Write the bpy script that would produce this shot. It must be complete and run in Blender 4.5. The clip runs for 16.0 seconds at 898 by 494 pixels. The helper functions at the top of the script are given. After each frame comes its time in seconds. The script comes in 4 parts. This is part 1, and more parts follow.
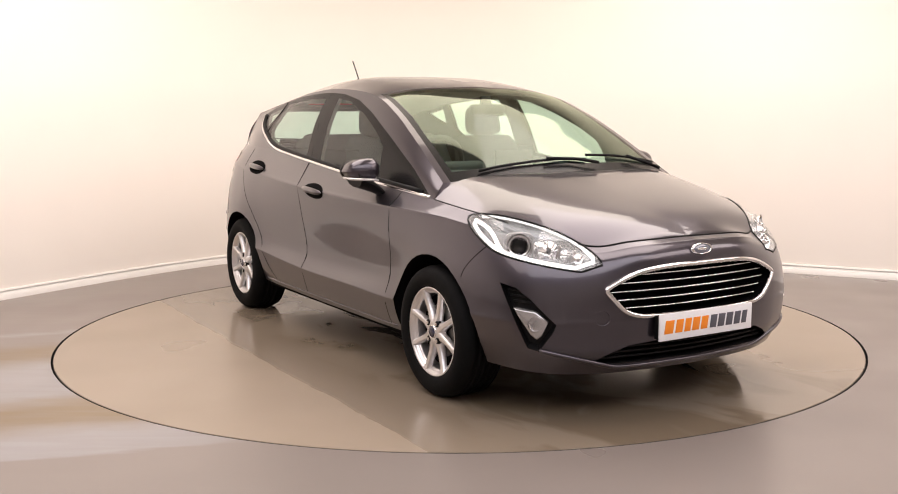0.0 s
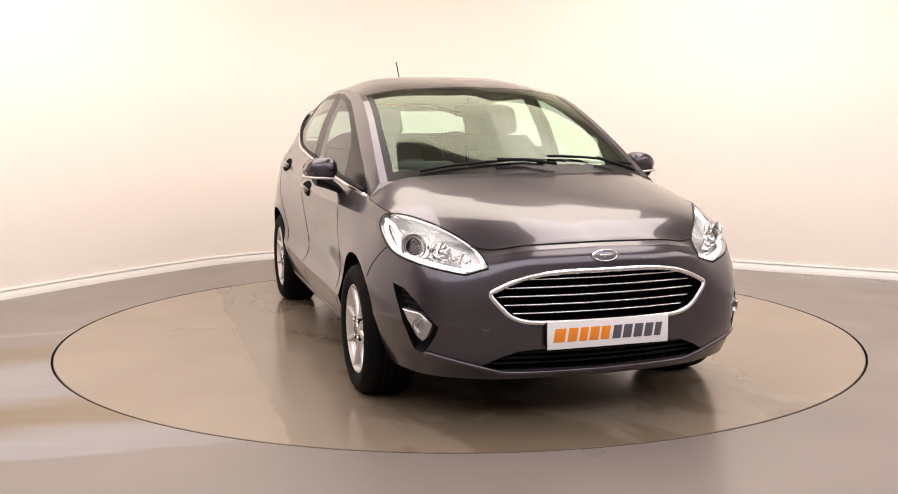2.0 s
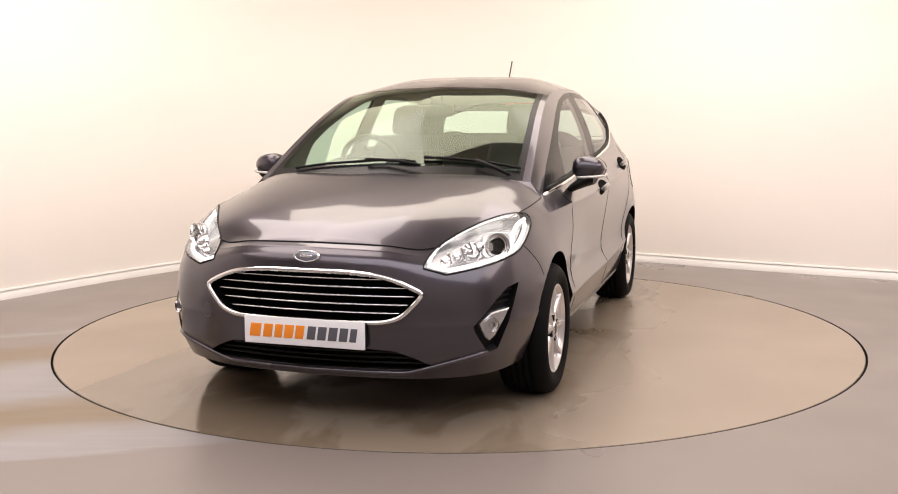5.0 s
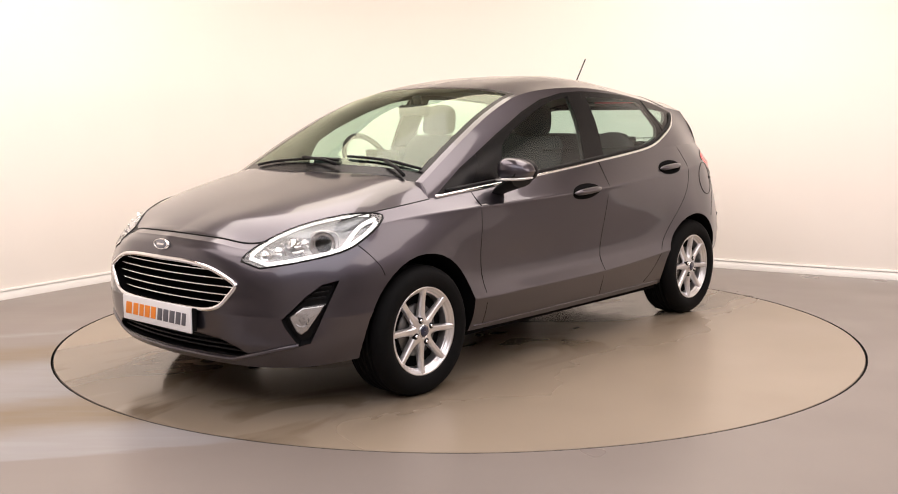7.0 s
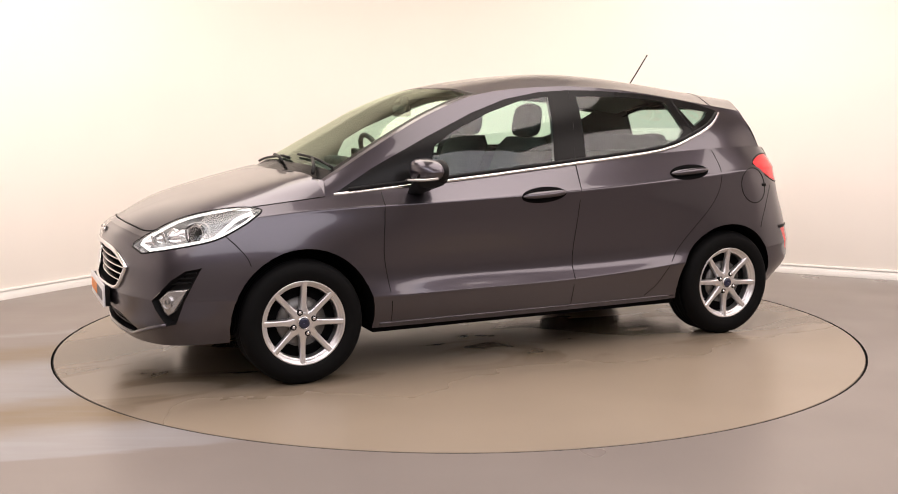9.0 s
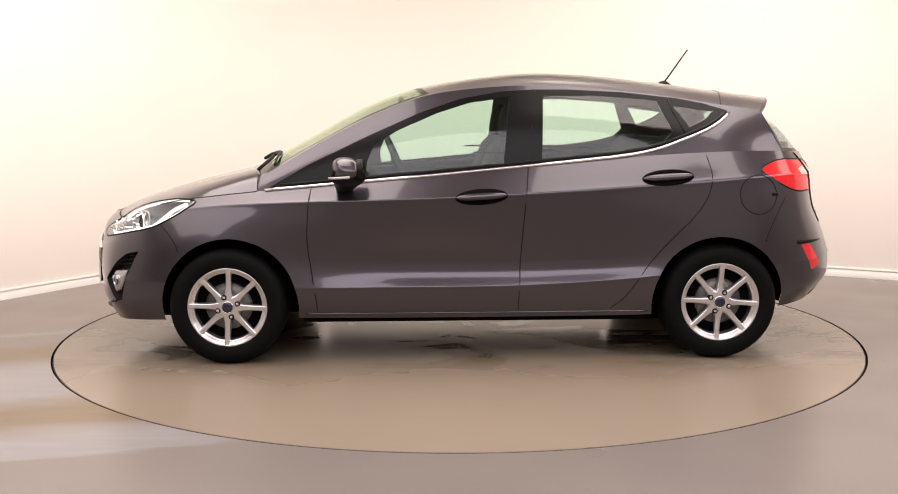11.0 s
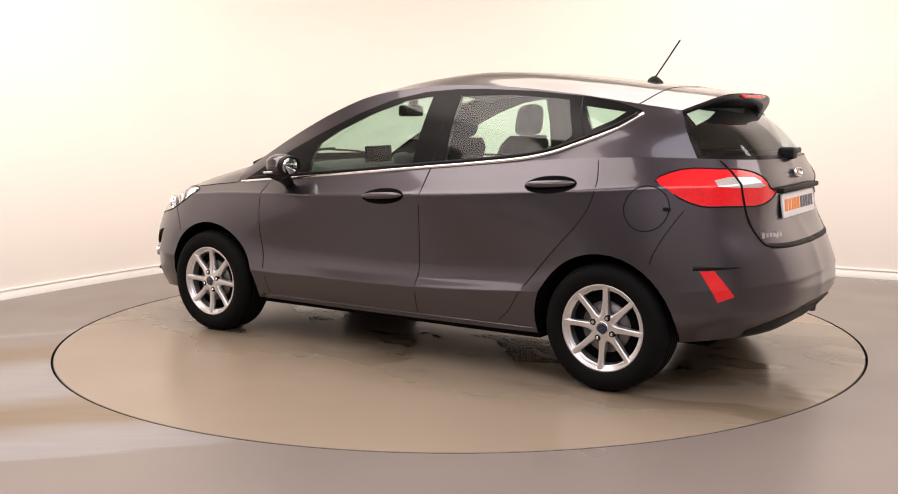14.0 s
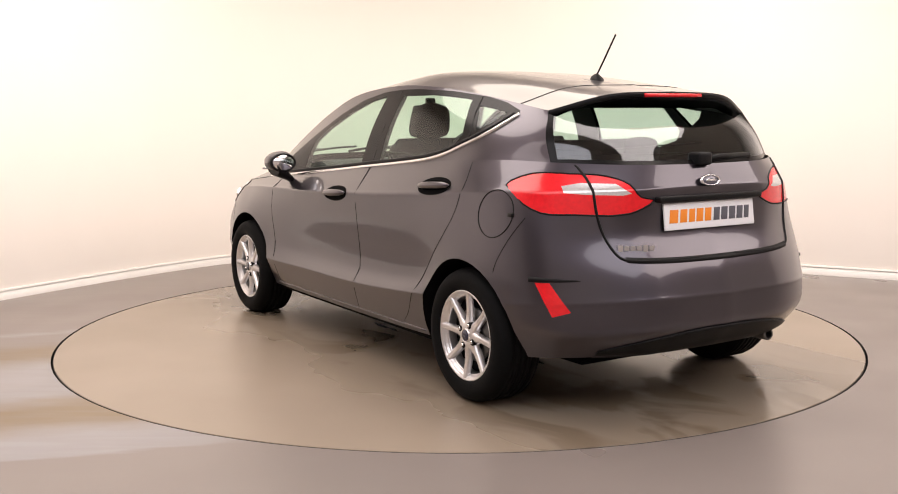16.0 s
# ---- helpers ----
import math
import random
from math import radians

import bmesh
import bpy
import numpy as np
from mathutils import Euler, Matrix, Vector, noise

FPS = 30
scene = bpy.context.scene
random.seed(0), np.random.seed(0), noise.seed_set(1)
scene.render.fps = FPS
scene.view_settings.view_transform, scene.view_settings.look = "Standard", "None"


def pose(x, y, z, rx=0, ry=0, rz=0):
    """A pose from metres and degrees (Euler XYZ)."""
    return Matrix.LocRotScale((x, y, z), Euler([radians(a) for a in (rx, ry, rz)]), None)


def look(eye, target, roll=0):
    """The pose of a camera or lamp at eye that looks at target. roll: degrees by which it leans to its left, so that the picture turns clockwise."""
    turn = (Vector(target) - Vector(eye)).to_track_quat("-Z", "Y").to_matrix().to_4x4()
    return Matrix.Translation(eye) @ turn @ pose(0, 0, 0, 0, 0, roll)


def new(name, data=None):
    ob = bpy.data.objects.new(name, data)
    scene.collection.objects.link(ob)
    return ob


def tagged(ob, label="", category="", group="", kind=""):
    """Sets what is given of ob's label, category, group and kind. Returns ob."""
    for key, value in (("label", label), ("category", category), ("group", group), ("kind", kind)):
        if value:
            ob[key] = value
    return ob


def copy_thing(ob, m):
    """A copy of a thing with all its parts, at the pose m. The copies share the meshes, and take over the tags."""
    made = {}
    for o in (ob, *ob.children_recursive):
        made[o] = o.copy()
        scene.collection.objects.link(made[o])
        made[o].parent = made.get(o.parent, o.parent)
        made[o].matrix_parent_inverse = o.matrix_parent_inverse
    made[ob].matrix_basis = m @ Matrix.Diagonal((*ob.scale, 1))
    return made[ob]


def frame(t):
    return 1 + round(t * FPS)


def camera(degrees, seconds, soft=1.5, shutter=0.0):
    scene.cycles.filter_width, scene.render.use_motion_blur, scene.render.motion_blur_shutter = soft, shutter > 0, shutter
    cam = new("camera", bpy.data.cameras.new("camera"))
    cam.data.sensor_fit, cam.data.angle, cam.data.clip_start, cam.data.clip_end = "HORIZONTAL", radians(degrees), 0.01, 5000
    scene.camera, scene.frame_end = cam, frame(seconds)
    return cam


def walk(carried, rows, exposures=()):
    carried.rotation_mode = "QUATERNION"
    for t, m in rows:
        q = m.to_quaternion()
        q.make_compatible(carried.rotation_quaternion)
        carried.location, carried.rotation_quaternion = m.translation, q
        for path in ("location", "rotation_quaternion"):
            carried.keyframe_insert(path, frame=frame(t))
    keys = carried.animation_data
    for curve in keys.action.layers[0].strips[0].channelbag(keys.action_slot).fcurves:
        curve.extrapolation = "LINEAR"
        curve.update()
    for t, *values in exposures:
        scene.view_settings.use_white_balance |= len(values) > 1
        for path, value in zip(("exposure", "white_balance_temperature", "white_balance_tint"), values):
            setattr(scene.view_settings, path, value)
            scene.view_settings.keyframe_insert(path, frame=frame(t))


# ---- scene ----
# ---------------- camera: stands still ----------------
cam = camera(47.843, 16.0, soft=1.0)
EYE = pose(0, -5.8534, 1.2447, 90 - 7.4507, 0, 0.492) @ pose(0, 0, 0, 0, 0, -0.2451)
walk(cam, [(0.0, EYE), (16.0, EYE)])

# ---------------- world and lamps ----------------
world = bpy.data.worlds.new("world")
scene.world = world
world.use_nodes = True
world.node_tree.nodes["Background"].inputs[0].default_value = (1.0, 0.95, 0.88, 1)
world.node_tree.nodes["Background"].inputs[1].default_value = 0.05
scene.view_settings.exposure = 0.0


def area_lamp(name, x, y, z, sx, sy, power, colour):
    data = bpy.data.lights.new(name, "AREA")
    data.shape, data.size, data.size_y, data.energy, data.color = "RECTANGLE", sx, sy, power, colour
    ob = new(name, data)
    ob.location = (x, y, z)
    return ob


WARM, ROSE, COOL = (1.0, 0.875, 0.75), (1.0, 0.868, 0.83), (0.97, 0.925, 0.97)
PLAIN = (1.0, 0.88, 0.825)
area_lamp("ceiling_panel_light", -1.55, -0.5, 3.36, 2.1, 3.4, 98, PLAIN)
area_lamp("ceiling_panel_light", 1.65, -0.5, 3.36, 2.1, 3.4, 98, PLAIN)
area_lamp("wall_washer_light", 0.15, 1.25, 3.36, 3.8, 1.7, 66, WARM)
area_lamp("ceiling_panel_light", -3.5, -3.4, 3.36, 1.9, 4.0, 58, ROSE)
area_lamp("ceiling_panel_light", 5.3, -2.5, 3.36, 2.4, 4.8, 138, ROSE)
area_lamp("ceiling_panel_light", 0.6, -4.8, 3.36, 7.6, 3.2, 205, COOL)


# ---------------- materials ----------------
def material(name, colour, rough=0.5, metal=0.0, grain=0.0, scale=20.0, bump=0.0, spec=0.5, coat=0.0, emit=0.0):
    m = bpy.data.materials.new(name)
    m.use_nodes = True
    nt = m.node_tree
    b = nt.nodes["Principled BSDF"]
    b.inputs["Base Color"].default_value = (*colour, 1)
    b.inputs["Roughness"].default_value = rough
    b.inputs["Metallic"].default_value = metal
    b.inputs["Specular IOR Level"].default_value = spec
    b.inputs["Coat Weight"].default_value = coat
    b.inputs["Coat Roughness"].default_value = 0.03
    if emit:
        b.inputs["Emission Color"].default_value = (*colour, 1)
        b.inputs["Emission Strength"].default_value = emit
    if grain or bump:
        tc = nt.nodes.new("ShaderNodeTexCoord")
        n = nt.nodes.new("ShaderNodeTexNoise")
        n.inputs["Scale"].default_value = scale
        n.inputs["Detail"].default_value = 6
        nt.links.new(tc.outputs["Object"], n.inputs["Vector"])
        if grain:
            mix = nt.nodes.new("ShaderNodeMix")
            mix.data_type = "RGBA"
            mix.inputs["A"].default_value = (*[c * (1 - grain) for c in colour], 1)
            mix.inputs["B"].default_value = (*[min(1, c * (1 + grain)) for c in colour], 1)
            nt.links.new(n.outputs["Fac"], mix.inputs["Factor"])
            nt.links.new(mix.outputs["Result"], b.inputs["Base Color"])
        if bump:
            bp = nt.nodes.new("ShaderNodeBump")
            bp.inputs["Strength"].default_value = bump
            bp.inputs["Distance"].default_value = 0.01
            nt.links.new(n.outputs["Fac"], bp.inputs["Height"])
            nt.links.new(bp.outputs["Normal"], b.inputs["Normal"])
    return m


PAINT = material("grey_metallic_paint", (0.077, 0.069, 0.083), 0.30, 0.90, 0.12, 900, coat=0.85)
PAINT.node_tree.nodes["Principled BSDF"].inputs["Coat Roughness"].default_value = 0.05
BLACK = material("black_plastic", (0.005, 0.005, 0.0055), 0.5, 0, 0.3, 60, 0.05, 0.2)
GLOSSBLACK = material("gloss_black_plastic", (0.007, 0.0068, 0.007), 0.25, spec=0.15)
RUBBER = material("tyre_rubber", (0.004, 0.004, 0.0043), 0.7, 0, 0.25, 40, 0.1, 0.10)
ALLOY = material("silver_alloy", (0.72, 0.71, 0.72), 0.28, 0.90, 0.06, 200)
CHROME = material("chrome", (0.85, 0.85, 0.86), 0.07, 1.0)
WALLPAINT = material("cream_wall_paint", (0.86, 0.81, 0.755), 0.6, 0, 0.015, 3, 0.02)
WHITE = material("white_gloss_paint", (0.82, 0.80, 0.77), 0.35, 0, 0.03, 5)
def ramp_node(nt, stops):
    r = nt.nodes.new("ShaderNodeValToRGB")
    while len(r.color_ramp.elements) < len(stops):
        r.color_ramp.elements.new(0.5)
    for e, (p, c) in zip(r.color_ramp.elements, stops):
        e.position, e.color = p, (*c, 1)
    return r


def maths(nt, op, a, b=None):
    n = nt.nodes.new("ShaderNodeMath")
    n.operation = op
    for k, v in enumerate((a, b)):
        if v is None:
            continue
        if isinstance(v, (int, float)):
            n.inputs[k].default_value = v
        else:
            nt.links.new(v, n.inputs[k])
    return n.outputs[0]


def mixed(nt, fac, a, b):
    n = nt.nodes.new("ShaderNodeMix")
    n.data_type = "RGBA"
    for key, v in (("Factor", fac), ("A", a), ("B", b)):
        if isinstance(v, tuple):
            n.inputs[key].default_value = (*v, 1)
        elif isinstance(v, (int, float)):
            n.inputs[key].default_value = v
        else:
            nt.links.new(v, n.inputs[key])
    return n.outputs["Result"]


def noise_node(nt, vec, scale, detail=5.0, dist=0.0):
    n = nt.nodes.new("ShaderNodeTexNoise")
    n.inputs["Scale"].default_value, n.inputs["Detail"].default_value, n.inputs["Distortion"].default_value = scale, detail, dist
    nt.links.new(vec, n.inputs["Vector"])
    return n.outputs["Fac"]


def stretched(nt, vec, sx, sy, turn):
    n = nt.nodes.new("ShaderNodeMapping")
    n.inputs["Scale"].default_value = (sx, sy, 1)
    n.inputs["Rotation"].default_value = (0, 0, radians(turn))
    nt.links.new(vec, n.inputs["Vector"])
    return n.outputs[0]


def resin_floor(name, base, streaks):
    """Polished resin: cloudy tone, scuffs and speckle; streaks: worn pale and ochre bands; otherwise a wet patch."""
    m = bpy.data.materials.new(name)
    m.use_nodes = True
    nt = m.node_tree
    b = nt.nodes["Principled BSDF"]
    vec = nt.nodes.new("ShaderNodeTexCoord").outputs["Object"]
    sep = nt.nodes.new("ShaderNodeSeparateXYZ")
    nt.links.new(vec, sep.inputs[0])
    x, y = sep.outputs[0], sep.outputs[1]
    cloud = noise_node(nt, vec, 0.9, 3.0)
    scuff = noise_node(nt, vec, 1.4, 2.0)
    col = mixed(nt, cloud, tuple(c * 0.80 for c in base), tuple(c * 1.08 for c in base))
    rough = maths(nt, "ADD", 0.20, maths(nt, "MULTIPLY", scuff, 0.22))
    if streaks:
        wob = noise_node(nt, stretched(nt, vec, 1.2, 3.0, -17), 1.5, 6, 0.3)
        fine = noise_node(nt, stretched(nt, vec, 1.0, 7.0, -17), 2.2, 8, 0.8)
        v = maths(nt, "SUBTRACT", y, maths(nt, "MULTIPLY", maths(nt, "ADD", x, 2.0), 0.3))
        v = maths(nt, "ADD", v, maths(nt, "MULTIPLY", maths(nt, "SUBTRACT", wob, 0.5), 0.28))
        v = maths(nt, "DIVIDE", maths(nt, "ADD", v, 2.6), 2.8)
        pale, ochre = (0.285, 0.275, 0.28), (0.20, 0.145, 0.082)
        r = ramp_node(nt, [(0.0, base), (0.055, base), (0.07, pale), (0.16, pale), (0.23, ochre), (0.33, ochre), (0.40, pale), (0.60, pale), (0.69, ochre), (0.76, ochre), (0.83, base), (0.90, base), (0.925, pale), (0.95, base)])
        nt.links.new(v, r.inputs[0])
        fade = nt.nodes.new("ShaderNodeMapRange")
        fade.inputs["From Min"].default_value, fade.inputs["From Max"].default_value = -0.55, -1.15
        nt.links.new(x, fade.inputs["Value"])
        keep = maths(nt, "MULTIPLY", fade.outputs[0], maths(nt, "MULTIPLY", maths(nt, "ADD", fine, 0.35), 0.95))
        col = mixed(nt, keep, col, r.outputs[0])
        rough = maths(nt, "ADD", rough, maths(nt, "MULTIPLY", keep, 0.06))
    else:
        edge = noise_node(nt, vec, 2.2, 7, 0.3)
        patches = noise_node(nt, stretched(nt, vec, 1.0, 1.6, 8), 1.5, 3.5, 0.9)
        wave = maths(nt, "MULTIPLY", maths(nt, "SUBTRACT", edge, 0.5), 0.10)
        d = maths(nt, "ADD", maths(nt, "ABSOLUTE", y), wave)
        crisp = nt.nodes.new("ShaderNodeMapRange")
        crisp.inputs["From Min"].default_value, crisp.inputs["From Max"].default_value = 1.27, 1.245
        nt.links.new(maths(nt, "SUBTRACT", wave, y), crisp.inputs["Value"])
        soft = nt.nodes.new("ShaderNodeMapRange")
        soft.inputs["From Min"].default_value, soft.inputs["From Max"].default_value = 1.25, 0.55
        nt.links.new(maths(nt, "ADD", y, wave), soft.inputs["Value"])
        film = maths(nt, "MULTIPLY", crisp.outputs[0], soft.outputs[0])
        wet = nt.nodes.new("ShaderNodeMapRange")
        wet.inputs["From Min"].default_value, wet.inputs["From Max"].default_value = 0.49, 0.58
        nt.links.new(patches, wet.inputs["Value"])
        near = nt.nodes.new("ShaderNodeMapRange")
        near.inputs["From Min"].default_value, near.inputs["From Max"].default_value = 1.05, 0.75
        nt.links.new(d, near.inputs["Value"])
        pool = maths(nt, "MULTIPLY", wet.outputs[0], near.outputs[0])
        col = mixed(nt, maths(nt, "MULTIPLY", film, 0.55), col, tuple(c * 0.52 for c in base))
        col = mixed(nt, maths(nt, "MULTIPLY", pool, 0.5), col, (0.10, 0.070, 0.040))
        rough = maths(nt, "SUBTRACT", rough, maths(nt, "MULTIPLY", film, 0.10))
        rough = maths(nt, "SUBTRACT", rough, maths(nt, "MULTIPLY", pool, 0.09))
    rough = maths(nt, "MAXIMUM", rough, 0.05)
    nt.links.new(col, b.inputs["Base Color"])
    nt.links.new(rough, b.inputs["Roughness"])
    return m


FLOORMAT = resin_floor("grey_resin_floor", (0.218, 0.187, 0.169), True)
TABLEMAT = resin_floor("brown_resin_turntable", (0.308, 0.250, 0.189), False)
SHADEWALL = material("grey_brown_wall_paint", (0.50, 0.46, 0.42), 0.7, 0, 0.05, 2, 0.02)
DARK = material("dark_lining", (0.004, 0.004, 0.0043), 0.9, 0, 0.2, 30, 0, 0.05)


# ---------------- mesh helpers ----------------
def mesh_of(bm, name, mats, smooth=True):
    me = bpy.data.meshes.new(name)
    bm.normal_update()
    bm.to_mesh(me)
    bm.free()
    for m in (mats if isinstance(mats, (list, tuple)) else [mats]):
        me.materials.append(m)
    if smooth:
        me.polygons.foreach_set("use_smooth", [True] * len(me.polygons))
    return me


def part(name, bm, mats, parent, label="", smooth=True):
    ob = new(name, mesh_of(bm, name, mats, smooth))
    ob.parent = parent
    if label:
        tagged(ob, label)
    return ob


def thing(name, label, category, group="", kind=""):
    return tagged(new(name), label, category, group, kind)


def grid_mesh(bm, P, flip=False):
    """Faces of a grid of points P[i][j]."""
    V = [[bm.verts.new(p) for p in row] for row in P]
    for i in range(len(V) - 1):
        for j in range(len(V[0]) - 1):
            q = [V[i][j], V[i + 1][j], V[i + 1][j + 1], V[i][j + 1]]
            bm.faces.new(q[::-1] if flip else q)
    return V


def lathe(bm, profile, n, axis_m=Matrix(), a0=0.0, a1=2 * math.pi):
    """Turns profile rows (r, h) about z, then places them by axis_m."""
    full = abs(a1 - a0 - 2 * math.pi) < 1e-6
    rings = []
    for k in range(n if full else n + 1):
        a = a0 + (a1 - a0) * k / n
        rings.append([bm.verts.new(axis_m @ Vector((r * math.cos(a), r * math.sin(a), z))) for r, z in profile])
    m = len(rings)
    for k in range(m if full else m - 1):
        A, B = rings[k], rings[(k + 1) % m]
        for j in range(len(profile) - 1):
            bm.faces.new([A[j], B[j], B[j + 1], A[j + 1]])


def box(bm, x0, x1, y0, y1, z0, z1, bevel=0.0, m=Matrix()):
    b2 = bmesh.new()
    bmesh.ops.create_cube(b2, size=1.0)
    for v in b2.verts:
        v.co = Vector(((x0 + x1) / 2 + v.co.x * (x1 - x0), (y0 + y1) / 2 + v.co.y * (y1 - y0), (z0 + z1) / 2 + v.co.z * (z1 - z0)))
    if bevel:
        bmesh.ops.bevel(b2, geom=b2.edges[:], offset=bevel, segments=2, affect="EDGES", profile=0.6)
    tab = {v: bm.verts.new(m @ v.co) for v in b2.verts}
    for f in b2.faces:
        bm.faces.new([tab[v] for v in f.verts])
    b2.free()


def spline(pts, sub):
    """Smooth curve through the points, sub pieces between two of them."""
    p = np.array(pts, float)
    e = np.vstack([2 * p[0] - p[1], p, 2 * p[-1] - p[-2]])
    out = []
    for i in range(1, len(e) - 2):
        a, b, c, d = e[i - 1], e[i], e[i + 1], e[i + 2]
        da, db, dc = [max(np.linalg.norm(w), 1e-6) ** 0.5 for w in (b - a, c - b, d - c)]
        m1 = ((b - a) / da - (c - a) / (da + db) + (c - b) / db) * db
        m2 = ((c - b) / db - (d - b) / (db + dc) + (d - c) / dc) * db
        for k in range(sub):
            t = k / sub
            out.append((2 * t**3 - 3 * t**2 + 1) * b + (t**3 - 2 * t**2 + t) * m1 + (-2 * t**3 + 3 * t**2) * c + (t**3 - t**2) * m2)
    out.append(p[-1])
    return np.array(out)


def tube(bm, pts, r, n=8, closed=False, flat=1.0):
    """A round bar along the points; flat squeezes it upright."""
    pts = [Vector(p) for p in pts]
    rings = []
    for i, p in enumerate(pts):
        a = pts[i - 1] if (i or closed) else p
        b = pts[(i + 1) % len(pts)] if (i < len(pts) - 1 or closed) else p
        d = (b - a).normalized()
        u = d.cross(Vector((0, 0, 1)))
        u = u.normalized() if u.length > 1e-4 else Vector((1, 0, 0))
        w = u.cross(d)
        rings.append([bm.verts.new(p + r * (math.cos(2 * math.pi * k / n) * u + flat * math.sin(2 * math.pi * k / n) * w)) for k in range(n)])
    m = len(rings)
    for i in range(m if closed else m - 1):
        A, B = rings[i], rings[(i + 1) % m]
        for k in range(n):
            bm.faces.new([A[k], A[(k + 1) % n], B[(k + 1) % n], B[k]])
    if not closed:
        bm.faces.new(rings[0][::-1])
        bm.faces.new(rings[-1])


# ---------------- the room ----------------
RT = 2.2298  # radius of the turntable


def build_floor():
    bm = bmesh.new()
    ring = [[(r * math.cos(a), r * math.sin(a), 0.0) for r in (RT + 0.007, 3.2, 12.0)] for a in np.linspace(0, 2 * math.pi, 181)]
    grid_mesh(bm, ring, True)
    bmesh.ops.remove_doubles(bm, verts=bm.verts, dist=1e-4)
    bmesh.ops.recalc_face_normals(bm, faces=bm.faces)
    for f in bm.faces:
        if f.normal.z < 0:
            f.normal_flip()
    tagged(new("floor", mesh_of(bm, "floor", FLOORMAT)), "grey-brown polished resin floor with worn pale streaks", "floor", kind="structure")
    bm = bmesh.new()
    lathe(bm, [(RT + 0.007, 0.0), (RT + 0.007, -0.05), (RT - 0.02, -0.05)], 180)
    tagged(new("trim_pit", mesh_of(bm, "trim_pit", BLACK)), "dark gap round the turntable in the floor", "gap", kind="structure")


WALLPLAN = spline([(-6.6, -5.0), (-5.0, -2.2), (-3.62, 0.10), (-3.12, 0.935), (-2.617, 1.76), (-2.30, 2.215), (-1.93, 2.64), (-1.35, 3.02), (-0.6, 3.22), (0.2, 3.20),
                   (0.95, 2.99), (1.57, 2.66), (2.31, 2.20), (3.30, 1.655), (4.6, 0.95), (7.6, -0.7)], 8)


def wall_strip(name, z0, z1, off, thick, mat, label, category):
    bm = bmesh.new()
    rows = []
    n = len(WALLPLAN)
    for i in range(n):
        d = WALLPLAN[min(i + 1, n - 1)] - WALLPLAN[max(i - 1, 0)]
        d = d / np.linalg.norm(d)
        nx, ny = d[1], -d[0]
        x, y = WALLPLAN[i]
        q = [(x + nx * off, y + ny * off), (x - nx * thick, y - ny * thick)]
        rows.append([(*q[0], z0), (*q[0], z1), (*q[1], z1), (*q[1], z0)])
    grid_mesh(bm, rows)
    bmesh.ops.recalc_face_normals(bm, faces=bm.faces)
    ob = new(name, mesh_of(bm, name, mat, False))
    for p in ob.data.polygons:
        p.use_smooth = abs(p.normal.z) < 0.5
    return tagged(ob, label, category, kind="structure")


build_floor()
wall_strip("wall_curved", -0.02, 3.4, 0.0, 0.12, WALLPAINT, "smooth cream painted wall with a rounded corner", "wall")
wall_strip("baseboard", -0.01, 0.062, 0.012, -0.001, WHITE, "white painted skirting board along the wall", "baseboard")
wall_strip("trim_skirting_cap", 0.062, 0.075, 0.016, -0.001, WHITE, "rounded white cap of the skirting board", "trim")
bm = bmesh.new()
box(bm, -7.2, 8.2, -7.72, -7.6, -0.02, 3.4)
tagged(new("wall_back", mesh_of(bm, "wall_back", SHADEWALL, False)), "plain grey-brown painted wall", "wall", kind="structure")
for nm, x in (("wall_west", -7.1), ("wall_east", 8.0)):
    bm = bmesh.new()
    box(bm, x, x + 0.12, -7.6, 3.5, -0.02, 3.4)
    tagged(new(nm, mesh_of(bm, nm, SHADEWALL, False)), "plain grey-brown painted wall", "wall", kind="structure")
bm = bmesh.new()
box(bm, -7.2, 8.2, -7.72, 4.0, 3.4, 3.5)
tagged(new("ceiling", mesh_of(bm, "ceiling", SHADEWALL, False)), "plain grey-brown ceiling", "ceiling", kind="structure")

turntable = thing("turntable", "round brown resin turntable flush with the floor", "turntable")
bm = bmesh.new()
lathe(bm, [(0.001, 0.0), (1.0, 0.0), (RT - 0.007, 0.0), (RT - 0.005, -0.004), (RT - 0.005, -0.05)], 180)
bmesh.ops.recalc_face_normals(bm, faces=bm.faces)
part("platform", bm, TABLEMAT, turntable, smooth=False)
bm = bmesh.new()
lathe(bm, [(RT - 0.0048, -0.05), (RT - 0.0048, -0.004), (RT - 0.004, -0.002), (RT - 0.002, -0.004), (RT - 0.002, -0.05)], 180)
part("edge_ring", bm, BLACK, turntable, "dark rubber edge ring")

# ---------------- the car: x ahead, y to its left ----------------
car = thing("car", "dark metallic grey five-door hatchback parked on the turntable", "car")
CO = (-0.0644, -0.0160)  # place on the turntable

# level lines of the body from front centre to rear centre
LEVELS = []


def level(*pts):
    LEVELS.append(pts)


